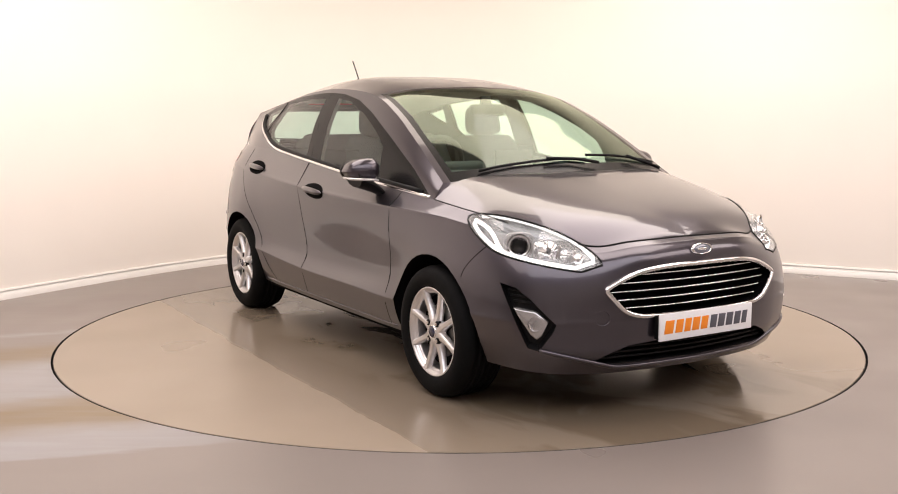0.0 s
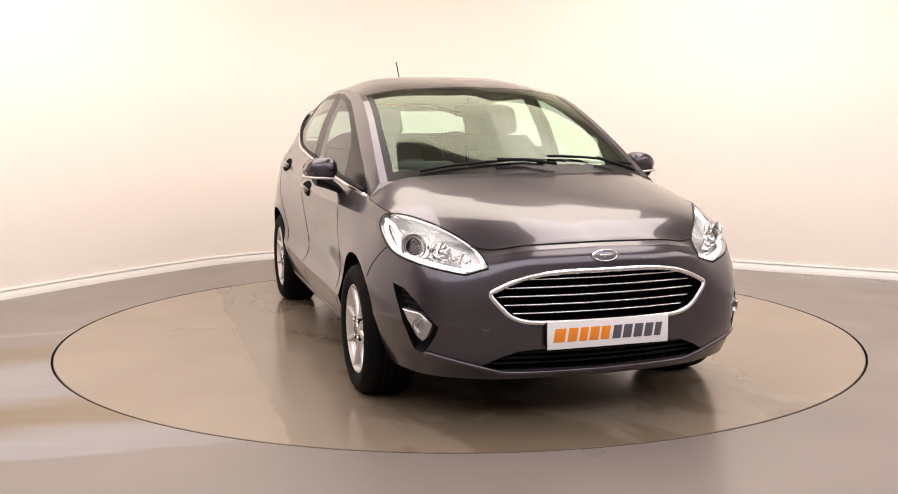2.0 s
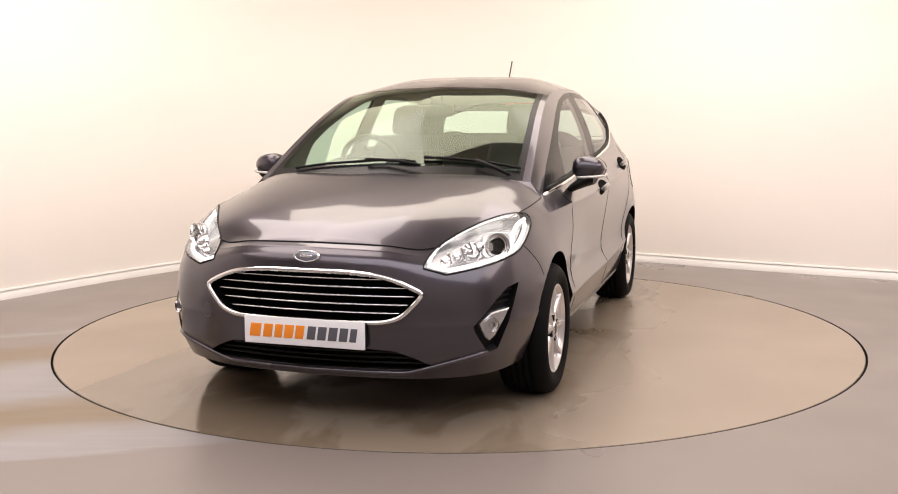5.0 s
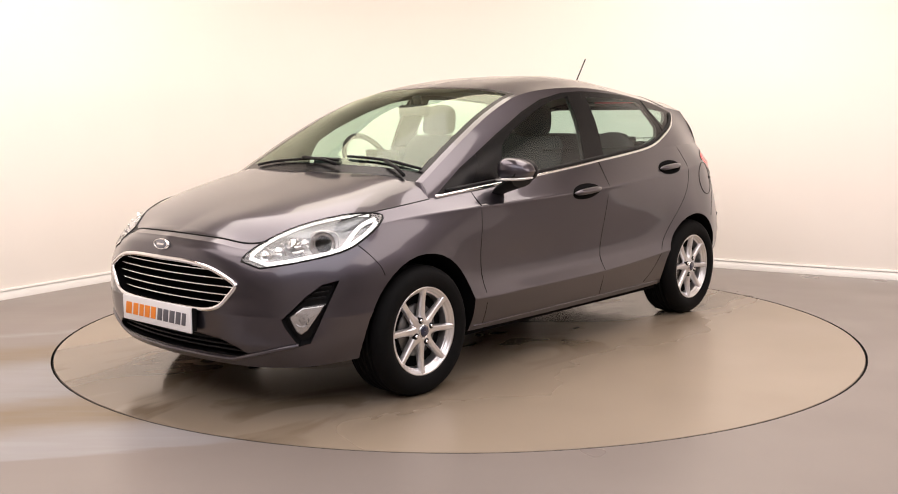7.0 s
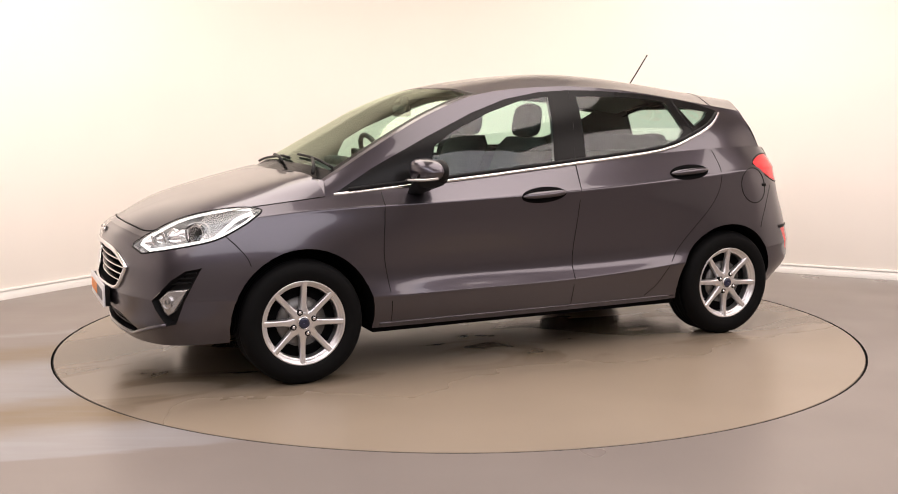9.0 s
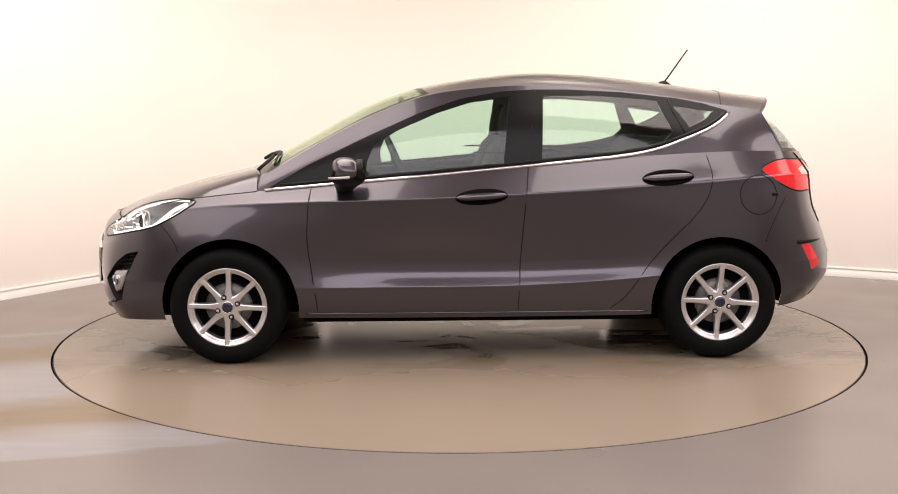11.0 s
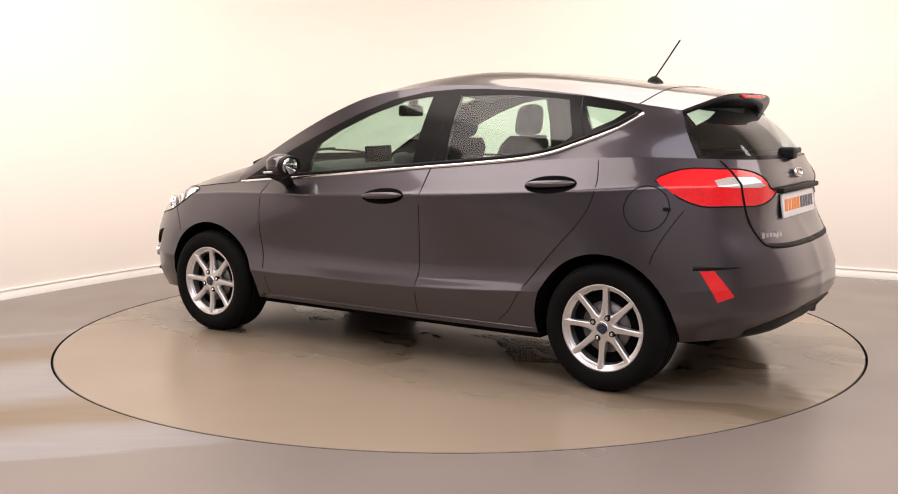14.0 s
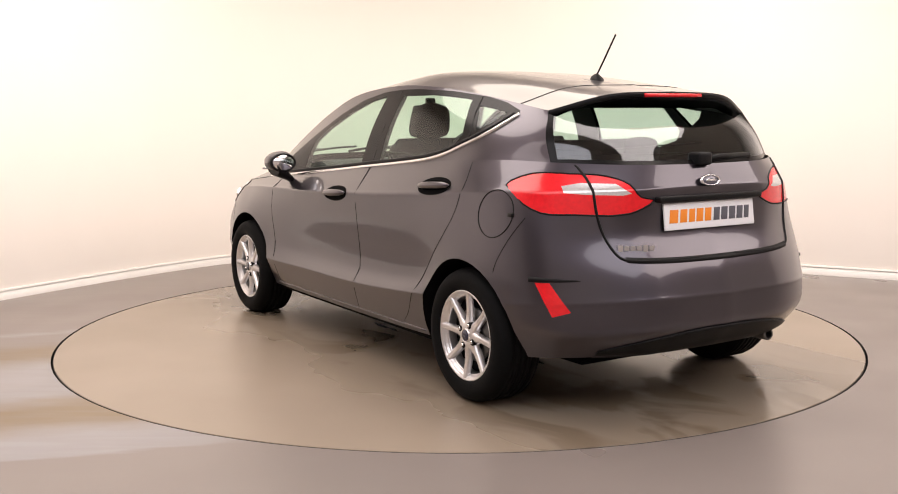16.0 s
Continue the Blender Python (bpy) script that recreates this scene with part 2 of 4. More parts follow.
level((1.98, 0, .195), (1.955, .30, .195), (1.90, .50, .195), (1.80, .68, .205), (1.60, .765, .215), (1.25, .80, .23), (.88, .800, .225), (.45, .800, .222), (-.25, .800, .222), (-.85, .795, .226), (-1.25, .79, .24), (-1.55, .74, .25), (-1.73, .63, .265), (-1.86, .39, .275), (-1.89, 0, .275))
level((2.03, 0, .30), (2.005, .30, .30), (1.945, .53, .30), (1.84, .70, .30), (1.62, .80, .305), (1.25, .835, .31), (.88, .830, .295), (.45, .824, .29), (-.25, .822, .295), (-.85, .822, .31), (-1.25, .825, .34), (-1.55, .80, .36), (-1.78, .70, .385), (-1.945, .42, .395), (-1.985, 0, .395))
level((2.045, 0, .42), (2.02, .30, .42), (1.96, .53, .42), (1.85, .715, .42), (1.62, .825, .42), (1.25, .862, .42), (.88, .860, .385), (.45, .850, .385), (-.25, .846, .39), (-.85, .850, .425), (-1.25, .85, .46), (-1.55, .82, .48), (-1.77, .72, .50), (-1.945, .43, .51), (-1.985, 0, .51))
level((2.04, 0, .56), (2.015, .30, .56), (1.955, .52, .56), (1.83, .71, .56), (1.60, .82, .57), (1.25, .864, .58), (.88, .836, .50), (.45, .808, .472), (-.25, .806, .472), (-.85, .822, .50), (-1.25, .852, .60), (-1.55, .815, .61), (-1.75, .71, .62), (-1.905, .43, .625), (-1.945, 0, .625))
level((2.022, 0, .685), (1.995, .30, .675), (1.925, .50, .655), (1.79, .69, .67), (1.57, .79, .69), (1.25, .835, .70), (.88, .845, .70), (.45, .834, .70), (-.25, .830, .715), (-.85, .835, .74), (-1.25, .836, .74), (-1.53, .800, .75), (-1.71, .70, .76), (-1.838, .43, .77), (-1.858, 0, .775))
level((1.985, 0, .722), (1.957, .30, .712), (1.89, .48, .69), (1.76, .655, .735), (1.55, .76, .77), (1.25, .80, .80), (.88, .834, .815), (.45, .848, .825), (-.25, .846, .85), (-.85, .832, .885), (-1.22, .812, .91), (-1.48, .773, .93), (-1.68, .677, .935), (-1.828, .42, .94), (-1.855, 0, .945))
level((1.945, 0, .735), (1.92, .30, .727), (1.865, .45, .712), (1.725, .62, .765), (1.50, .715, .82), (1.30, .742, .845), (1.10, .745, .865), (.50, .752, .93), (-.25, .752, .990), (-.90, .74, 1.035), (-1.20, .732, 1.05), (-1.45, .694, 1.055), (-1.63, .622, 1.05), (-1.78, .39, 1.04), (-1.82, 0, 1.035))

NS, NL = 14, 4


def crease(k, u=0.16):
    """Tightens the body's bend along level line k."""
    here, below, above = [np.array(LEVELS[i], float) for i in (k, k - 1, k + 1)]
    LEVELS[k:k + 1] = [here + (below - here) * u, here, here + (above - here) * u]


crease(5, 0.14)
crease(2, 0.14)


def loft(lines, ns, nl):
    """Points through the lines: ns pieces between stations, nl between lines."""
    A = np.array([spline(l, ns) for l in lines])
    return np.stack([spline(A[:, j], nl) for j in range(A.shape[1])])


SKIN = loft(LEVELS, NS, NL)          # stations by levels
BELT = SKIN[:, -1]                   # belt line of the body

# bonnet between its edge on the belt line and the centre line
BON_C = spline([(1.945, 0, .735), (1.90, 0, .756), (1.82, 0, .790), (1.70, 0, .832), (1.52, 0, .885), (1.34, 0, .93), (1.185, 0, .968)], NS)
BON_E = BELT[:6 * NS + 1]
NB = 16
BONNET = np.array([[((1 - w) * e[0] + w * c[0], (1 - w) * e[1], e[2] + (c[2] - e[2]) * (1 - (1 - w) ** (2.2 + 6 * (k / (6 * NS)) ** 2))) for w in np.linspace(0, 1, NB + 1)] for k, (e, c) in enumerate(zip(BON_E, BON_C))])

# upper body: roof rail, half-way line and centre line
RAIL = [(1.085, .69, .935), (.75, .647, 1.126), (.48, .611, 1.258), (.22, .586, 1.347), (-.25, .580, 1.392), (-.60, .578, 1.380), (-.95, .568, 1.342), (-1.27, .566, 1.294), (-1.50, .577, 1.260)]
MIDL = [(1.14, .40, .96), (.80, .385, 1.147), (.53, .37, 1.289), (.26, .36, 1.382), (-.25, .37, 1.453), (-.60, .37, 1.446), (-.97, .36, 1.408), (-1.31, .35, 1.363), (-1.605, .34, 1.326)]
TOPC = [(1.18, 0, .97), (.84, 0, 1.156), (.56, 0, 1.303), (.29, 0, 1.396), (-.25, 0, 1.469), (-.60, 0, 1.462), (-.98, 0, 1.424), (-1.33, 0, 1.380), (-1.63, 0, 1.340)]
SIDE_X = (1.10, .75, .48, .20, -.25, -.60, -.95, -1.30, -1.60)
SIDE_I = np.argsort(BELT[6 * NS - 10:12 * NS + 8, 0])
SIDE_B = BELT[6 * NS - 10:12 * NS + 8][SIDE_I]
SIDE_G = [tuple(np.interp(x, SIDE_B[:, 0], SIDE_B[:, k]) for k in range(3)) for x in SIDE_X]
NU = 10
ROOF = loft([RAIL, MIDL, TOPC], NU, 8)


def side_rows():
    g, r = spline(SIDE_G, NU), spline(RAIL, NU)
    out = []
    for a, b in zip(g, r):
        mid = (a + b) / 2 + np.array([0, 0.020 * min(1, np.linalg.norm(b - a) / 0.4), 0])
        out.append(spline([a, mid, b], 8))
    return np.array(out)


GLASSHOUSE = side_rows()
# rear screen: from the rail's end round to the centre, down to the belt
RS_TOP = spline([(-1.50, .575, 1.256), (-1.50, .33, 1.275), (-1.52, 0, 1.285)], 10)
RS_BOT = spline([SIDE_G[-1], (-1.775, .38, 1.04), (-1.82, 0, 1.035)], 10)
REAR = []
for k, (a, b) in enumerate(zip(RS_TOP, RS_BOT)):
    w = min(1, k / 5)
    REAR.append(spline([b, (a + b) / 2 + np.array([-.03 * w, .020 * (1 - w), .01 * w]), a], 8))
REAR = np.array(REAR)


# ---------------- car glass, lamps and trim materials ----------------
def glass_material(name, tint, rough=0.0, base=0.05, shine=(1, 1, 1)):
    m = bpy.data.materials.new(name)
    m.use_nodes = True
    nt = m.node_tree
    nt.nodes.remove(nt.nodes["Principled BSDF"])
    out = nt.nodes["Material Output"]
    tr, gl, lw, mix = [nt.nodes.new("ShaderNode" + k) for k in ("BsdfTransparent", "BsdfGlossy", "LayerWeight", "MixShader")]
    tr.inputs["Color"].default_value = (*tint, 1)
    gl.inputs["Roughness"].default_value = rough
    gl.inputs["Color"].default_value = (*shine, 1)
    lw.inputs["Blend"].default_value = 0.5
    gain = maths(nt, "ADD", base, maths(nt, "MULTIPLY", 0.87, maths(nt, "POWER", lw.outputs["Facing"], 5.0)))
    nt.links.new(gain, mix.inputs[0])
    nt.links.new(tr.outputs[0], mix.inputs[1])
    nt.links.new(gl.outputs[0], mix.inputs[2])
    nt.links.new(mix.outputs[0], out.inputs[0])
    return m


GLASS = glass_material("tinted_car_glass", (0.73, 0.90, 0.82))
SCREENGLASS = glass_material("windscreen_glass", (0.76, 0.92, 0.83), 0.04, 0.085, (0.90, 1.0, 0.82))
REARGLASS = glass_material("rear_screen_glass", (0.70, 0.83, 0.80), 0.04, 0.10, (0.93, 0.96, 1.0))
CLEAR = glass_material("clear_lens", (0.93, 0.94, 0.95))
REDLENS = material("red_lamp_lens", (0.80, 0.010, 0.018), 0.2, coat=0.4, grain=0.2, scale=60)
WHITELENS = material("clear_lamp_lens", (0.62, 0.61, 0.60), 0.12, 0.3, 0.25, 90, coat=1.0)
PLATEMAT = material("white_plate", (0.88, 0.88, 0.90), 0.35, grain=0.02, scale=30)
ORANGE = material("orange_print", (0.90, 0.27, 0.02), 0.4)
GREYPRINT = material("grey_print", (0.10, 0.10, 0.12), 0.4)
BADGEBLUE = material("blue_enamel", (0.008, 0.011, 0.04), 0.2, coat=0.6)
SEATCLOTH = material("charcoal_seat_cloth", (0.030, 0.031, 0.035), 0.9, 0, 0.15, 12)
DASHMAT = material("dark_dash_plastic", (0.022, 0.022, 0.024), 0.65, 0, 0.15, 12)
TRIMGREY = material("grey_pillar_trim", (0.11, 0.108, 0.105), 0.8, 0, 0.1, 60)
HEADLINER = material("pale_headlining", (0.50, 0.49, 0.46), 0.9, 0, 0.05, 80)
BRAKE = material("brake_disc_steel", (0.17, 0.165, 0.16), 0.45, 0.9, 0.3, 30)
LED = material("led_strip", (1.0, 0.97, 0.93), 0.2, emit=1.1)
LAMPBOWL = material("bright_lamp_bowl", (0.50, 0.495, 0.50), 0.25, 0.8, 0.08, 60)


# ---------------- cutting panels out of the skin ----------------
def inside(poly, x, y):
    hit = False
    for (x0, y0), (x1, y1) in zip(poly, poly[1:] + poly[:1]):
        if (y0 > y) != (y1 > y) and x < (x1 - x0) * (y - y0) / (y1 - y0) + x0:
            hit = not hit
    return hit


def carve(bm, poly, U, mark, keep=lambda c: True, among=None):
    """Cuts the outline poly (pairs of U.p and z) into the skin and marks the faces within."""
    lay = bm.faces.layers.int["panel"]
    U = Vector(U)
    poly = [tuple(p) for p in poly]

    def flat(co):
        return co.dot(U), co.z
    for (x0, y0), (x1, y1) in zip(poly, poly[1:] + poly[:1]):
        n2 = Vector((y1 - y0, x0 - x1))
        if n2.length < 1e-6:
            continue
        n2.normalize()
        lo, hi = (min(x0, x1) - .004, min(y0, y1) - .004), (max(x0, x1) + .004, max(y0, y1) + .004)
        fs = []
        for f in bm.faces:
            if not keep(f.calc_center_median()):
                continue
            q = [flat(v.co) for v in f.verts]
            if max(a[0] for a in q) < lo[0] or min(a[0] for a in q) > hi[0] or max(a[1] for a in q) < lo[1] or min(a[1] for a in q) > hi[1]:
                continue
            fs.append(f)
        if not fs:
            continue
        es = {e for f in fs for e in f.edges}
        vs = {v for f in fs for v in f.verts}
        bmesh.ops.bisect_plane(bm, geom=[*vs, *es, *fs], dist=1e-5, plane_co=U * x0 + Vector((0, 0, y0)), plane_no=U * n2[0] + Vector((0, 0, n2[1])))
    for f in bm.faces:
        c = f.calc_center_median()
        if keep(c) and (among is None or f[lay] in among) and inside(poly, *flat(c)):
            f[lay] = mark


def half_mesh(*grids):
    bm = bmesh.new()
    bm.faces.layers.int.new("panel")
    for P, mark in grids:
        k = len(bm.faces)
        grid_mesh(bm, P)
        bm.faces.ensure_lookup_table()
        lay = bm.faces.layers.int["panel"]
        for f in bm.faces[k:]:
            f[lay] = mark
    bmesh.ops.remove_doubles(bm, verts=bm.verts, dist=4e-4)
    bmesh.ops.recalc_face_normals(bm, faces=bm.faces)
    return bm


def pick(bm, marks, mirror=0):
    """The marked faces as a mesh of their own: 1 the left half, -1 the right, 0 both."""
    lay = bm.faces.layers.int["panel"]
    out = bmesh.new()
    for s in ((1, -1) if mirror == 0 else (mirror,)):
        tab = {}
        for f in bm.faces:
            if f[lay] in marks:
                vs = []
                for v in f.verts:
                    if v not in tab:
                        tab[v] = out.verts.new((v.co.x, v.co.y * s, v.co.z))
                    vs.append(tab[v])
                out.faces.new(vs[::s])
    if mirror == 0:
        bmesh.ops.remove_doubles(out, verts=[v for v in out.verts if abs(v.co.y) < 1e-4], dist=1e-4)
    return out


from mathutils.bvhtree import BVHTree

SIDE_U, FRONT_U = (1, 0, 0), (0, 1, 0)
LAMP_U = (0.7071, -0.7071, 0)
TAIL_U = (-0.75, -0.66, 0)


def along(U, pts):
    return [(U[0] * p[0] + U[1] * p[1], p[2]) for p in pts]


def ellipse(cx, cz, rx, rz, n=40):
    return [(cx + rx * math.cos(2 * math.pi * k / n), cz + rz * math.sin(2 * math.pi * k / n)) for k in range(n)]


def smooth_loop(pts, sub=4):
    p = [*pts[-2:], *pts, *pts[:2]]
    return [tuple(q) for q in spline(p, sub)[2 * sub:-2 * sub]][:-1] if len(pts) > 2 else pts


# outlines, side view (x, z)
ARCH_F, ARCH_R = ellipse(1.236, .285, .345, .352), ellipse(-1.238, .285, .340, .345)
EDGE_FRONT = [(.800, .252), (.802, .312), (.822, .456), (.842, .604), (.837, .751), (.828, .851), (.815, .93)]
EDGE_MID = [(-.218, .252), (-.218, .290), (-.223, .393), (-.228, .507), (-.241, .679), (-.255, .849), (-.270, 1.02)]
EDGE_REAR = [(-.687, .262), (-.757, .320), (-.825, .418), (-.906, .522), (-1.013, .640), (-1.105, .735), (-1.170, .829), (-1.196, .936), (-1.182, 1.017), (-1.165, 1.075)]
EDGE_FRONT, EDGE_MID, EDGE_REAR = [[tuple(q) for q in spline(e, 3)] for e in (EDGE_FRONT, EDGE_MID, EDGE_REAR)]
DOOR_F = EDGE_FRONT + EDGE_MID[::-1]
DOOR_R = EDGE_MID + EDGE_REAR[::-1]
FLAP = ellipse(-1.434, .838, .098, .098, 32)
# outlines of lamps and openings, as points on the skin
LAMP = smooth_loop([(1.948, .468, .646), (1.885, .475, .695), (1.765, .550, .766), (1.610, .640, .812), (1.475, .712, .827), (1.412, .760, .815),
                    (1.455, .780, .778), (1.535, .780, .730), (1.625, .772, .690), (1.735, .725, .662), (1.876, .612, .632), (1.932, .522, .622)], 3)
FOGHOLE = [(1.692, .787, .570), (1.760, .757, .556), (1.823, .727, .512), (1.897, .655, .415), (1.890, .668, .380), (1.842, .700, .302), (1.806, .730, .313), (1.764, .772, .440)]
GRILLE = [(.473, .549), (.436, .572), (.334, .612), (.221, .629), (0, .634), (-.01, .634), (-.01, .433), (0, .433), (.246, .434), (.336, .440), (.393, .461), (.439, .505)]
LOWGRILLE = [(.515, .246), (.433, .291), (.362, .318), (.247, .327), (-.01, .330), (-.01, .238), (.227, .240), (.412, .240)]
TAIL = smooth_loop([(-1.440, .742, .957), (-1.532, .681, 1.006), (-1.672, .597, 1.008), (-1.762, .482, .998), (-1.817, .408, .964), (-1.843, .373, .915), (-1.857, .315, .899),
                    (-1.838, .424, .848), (-1.730, .628, .848), (-1.630, .708, .853), (-1.512, .744, .906)], 3)
TAILWHITE = [(-1.652, .614, .960), (-1.698, .556, .972), (-1.789, .454, .968), (-1.835, .410, .928), (-1.815, .435, .921), (-1.731, .543, .926), (-1.667, .612, .933)]
REFLECT = [(-1.673, .773, .579), (-1.727, .741, .581), (-1.802, .690, .468), (-1.745, .739, .445)]
TAILGATE = [(.60, 1.08), (.580, 1.05), (.563, .988), (.553, .854), (.526, .741), (.490, .677), (.436, .664), (.30, .660), (-.01, .660), (-.01, 1.08)]
NOSE = [(1.62, .90), (1.60, .722), (1.585, .708), (1.542, .664), (1.498, .607), (1.47, .50), (1.46, .10), (2.4, .10), (2.4, .90)]
REARCUT = [(-1.64, .852), (-1.589, .831), (-1.535, .746), (-1.479, .637), (-1.44, .52), (-1.42, .10), (-2.4, .10), (-2.4, .852)]

BODY, BONNET_M, BUMPER_F, BUMPER_R, DOORF_M, DOORR_M, FLAP_M, LAMP_M, FOG_M, TAIL_M, TAILW_M, REFL_M, GATE_M, HOLE, FENDER_M = range(15)
skin = half_mesh((SKIN, BODY), (BONNET, BONNET_M))
whole = BVHTree.FromBMesh(skin)
ahead, behind = (lambda c: c.x > 1.2), (lambda c: c.x < -1.3)
carve(skin, [(.828, .10), (.80, .26)] + EDGE_FRONT[2:] + [(.80, 1.0), (2.4, 1.0), (2.4, .10)], SIDE_U, FENDER_M, lambda c: c.x > .6, (BODY,))
carve(skin, NOSE, SIDE_U, BUMPER_F, ahead, (BODY, FENDER_M))
carve(skin, REARCUT, SIDE_U, BUMPER_R, behind, (BODY,))
carve(skin, TAILGATE, FRONT_U, GATE_M, lambda c: c.x < -1.5, (BODY, BUMPER_R))
carve(skin, DOOR_F, SIDE_U, DOORF_M, lambda c: -.5 < c.x < 1.1, (BODY, FENDER_M))
carve(skin, DOOR_R, SIDE_U, DOORR_M, lambda c: -1.4 < c.x < 0, (BODY,))
carve(skin, FLAP, SIDE_U, FLAP_M, lambda c: -1.6 < c.x < -1.2, (BODY,))
carve(skin, ARCH_F, SIDE_U, HOLE, lambda c: .7 < c.x < 1.7)
carve(skin, ARCH_R, SIDE_U, HOLE, lambda c: -1.7 < c.x < -.7)
carve(skin, along(LAMP_U, LAMP), LAMP_U, LAMP_M, lambda c: c.x > 1.3 and c.y > .3)
carve(skin, along(LAMP_U, FOGHOLE), LAMP_U, FOG_M, lambda c: c.x > 1.5 and c.y > .4)
carve(skin, GRILLE, FRONT_U, HOLE, lambda c: c.x > 1.8)
carve(skin, LOWGRILLE, FRONT_U, HOLE, lambda c: c.x > 1.75)
carve(skin, along(TAIL_U, TAIL), TAIL_U, TAIL_M, lambda c: c.x < -1.35 and c.y > .2)
carve(skin, along(TAIL_U, TAILWHITE), TAIL_U, TAILW_M, lambda c: c.x < -1.5 and c.y > .2)
carve(skin, along(TAIL_U, REFLECT), TAIL_U, REFL_M, lambda c: c.x < -1.5 and c.y > .5)

# upper body
SCREEN_M, ROOF_M, SPOIL_M, PILLAR_M, FRAME_M, GF_M, GR_M, GQ_M, REAR_M, FRIT_M = range(20, 30)
upper = half_mesh((ROOF[:3 * NU + 1, :2], PILLAR_M), (ROOF[:3 * NU + 1, 1:3], FRIT_M), (ROOF[:3, 2:], FRIT_M), (ROOF[2:3 * NU, 2:], SCREEN_M), (ROOF[3 * NU - 1:3 * NU + 1, 2:], FRIT_M),
                  (ROOF[3 * NU:7 * NU + 2], ROOF_M), (ROOF[7 * NU + 1:], SPOIL_M))
DLO_BOT = [(1.058, .871), (.739, .898), (.219, .942), (-.269, .987), (-.534, 1.011), (-.813, 1.042), (-.950, 1.072), (-1.059, 1.110), (-1.141, 1.140), (-1.238, 1.184), (-1.330, 1.246)]
DLO_TOP = [(-1.317, 1.262), (-1.198, 1.298), (-1.058, 1.324), (-.773, 1.356), (-.486, 1.371), (-.311, 1.372), (-.134, 1.361), (.073, 1.324), (.279, 1.254), (.545, 1.137), (.847, .993), (1.028, .890)]
GLASS_F = [(.556, .930), (.540, 1.02), (.512, 1.092), (.392, 1.164), (.187, 1.252), (-.018, 1.316), (-.184, 1.338), (-.172, 1.213), (-.145, .990), (.20, .956)]
GLASS_R = [(-.358, 1.338), (-.632, 1.338), (-.90, 1.318), (-.951, 1.310), (-1.017, 1.153), (-.972, 1.105), (-.812, 1.062), (-.532, 1.026), (-.342, 1.008)]
GLASS_Q = [(-1.035, 1.283), (-1.245, 1.254), (-1.197, 1.217), (-1.105, 1.175)]
sides = half_mesh((GLASSHOUSE, PILLAR_M))
whole_side = BVHTree.FromBMesh(sides)
carve(sides, DLO_BOT + DLO_TOP, SIDE_U, FRAME_M)
carve(sides, GLASS_F, SIDE_U, GF_M)
carve(sides, GLASS_R, SIDE_U, GR_M)
carve(sides, GLASS_Q, SIDE_U, GQ_M)
rear = half_mesh((REAR[:2], FRIT_M), (REAR[1:, :2], FRIT_M), (REAR[1:, 1:], REAR_M))
whole_rear = BVHTree.FromBMesh(rear)
whole_roof = BVHTree.FromBMesh(upper)


def onto(tree, p, d):
    """The place on a surface that lies along d from outside, or p itself."""
    hit = tree.ray_cast(Vector(p) + Vector(d) * 3, -Vector(d))
    return hit[0] if hit[0] else Vector(p)


def join_into(bm, other):
    tab = {v: bm.verts.new(v.co) for v in other.verts}
    for f in other.faces:
        bm.faces.new([tab[v] for v in f.verts])
    other.free()


def shut(name, pts, parent, s, r=0.0032, mat=None):
    """A dark shut line along points on the skin."""
    bm = bmesh.new()
    tube(bm, [(p[0], p[1] * s, p[2]) for p in pts], r, 6)
    return part(name, bm, mat or BLACK, parent)


def side_line(pts2, tree, off=-.0015):
    return [onto(tree, (x, 0, z), (0, 1, 0)) + Vector((0, off, 0)) for x, z in pts2]


# ---- body shell ----
shell = pick(skin, (BODY,))
join_into(shell, pick(sides, (PILLAR_M,)))
join_into(shell, pick(upper, (PILLAR_M,)))
body = part("body", shell, PAINT, car, "dark grey metallic painted body shell")
part("roof", pick(upper, (ROOF_M,)), PAINT, car)
part("spoiler", pick(upper, (SPOIL_M,)), PAINT, car, "grey roof spoiler over the rear screen")
bonnet = part("bonnet", pick(skin, (BONNET_M,)), PAINT, car, "dark grey metallic bonnet")
bumper_front = part("front_bumper", pick(skin, (BUMPER_F,)), PAINT, car)
bumper_rear = part("rear_bumper", pick(skin, (BUMPER_R,)), PAINT, car)
tailgate = part("tailgate", pick(skin, (GATE_M,)), PAINT, car)
part("windscreen", pick(upper, (SCREEN_M,)), SCREENGLASS, car, "clear curved windscreen glass")
part("windscreen_border", pick(upper, (FRIT_M,)), GLOSSBLACK, car)
part("rear_screen_border", pick(rear, (FRIT_M,)), GLOSSBLACK, car)
for s in (1, -1):
    bm = bmesh.new()
    grid_mesh(bm, [[np.array(a) * (1, s, 1), np.array(b) * (1, s, 1)] for a, b in zip(BONNET[-1][:5], ROOF[0][:5])])
    part("pillar_foot", bm, PAINT, car)
    trim = pick(sides, (PILLAR_M, FRAME_M), s)
    for v in trim.verts:
        v.co.y -= .022 * s
    part("pillar_trim", trim, TRIMGREY, car)
bm = bmesh.new()
for s in (1, -1):
    grid_mesh(bm, [[np.array(a) * (1, s, 1) - (0, 0, .006), np.array(b) * (1, s, 1)] for a, b in zip(BONNET[-1][4:], ROOF[0][4:])])
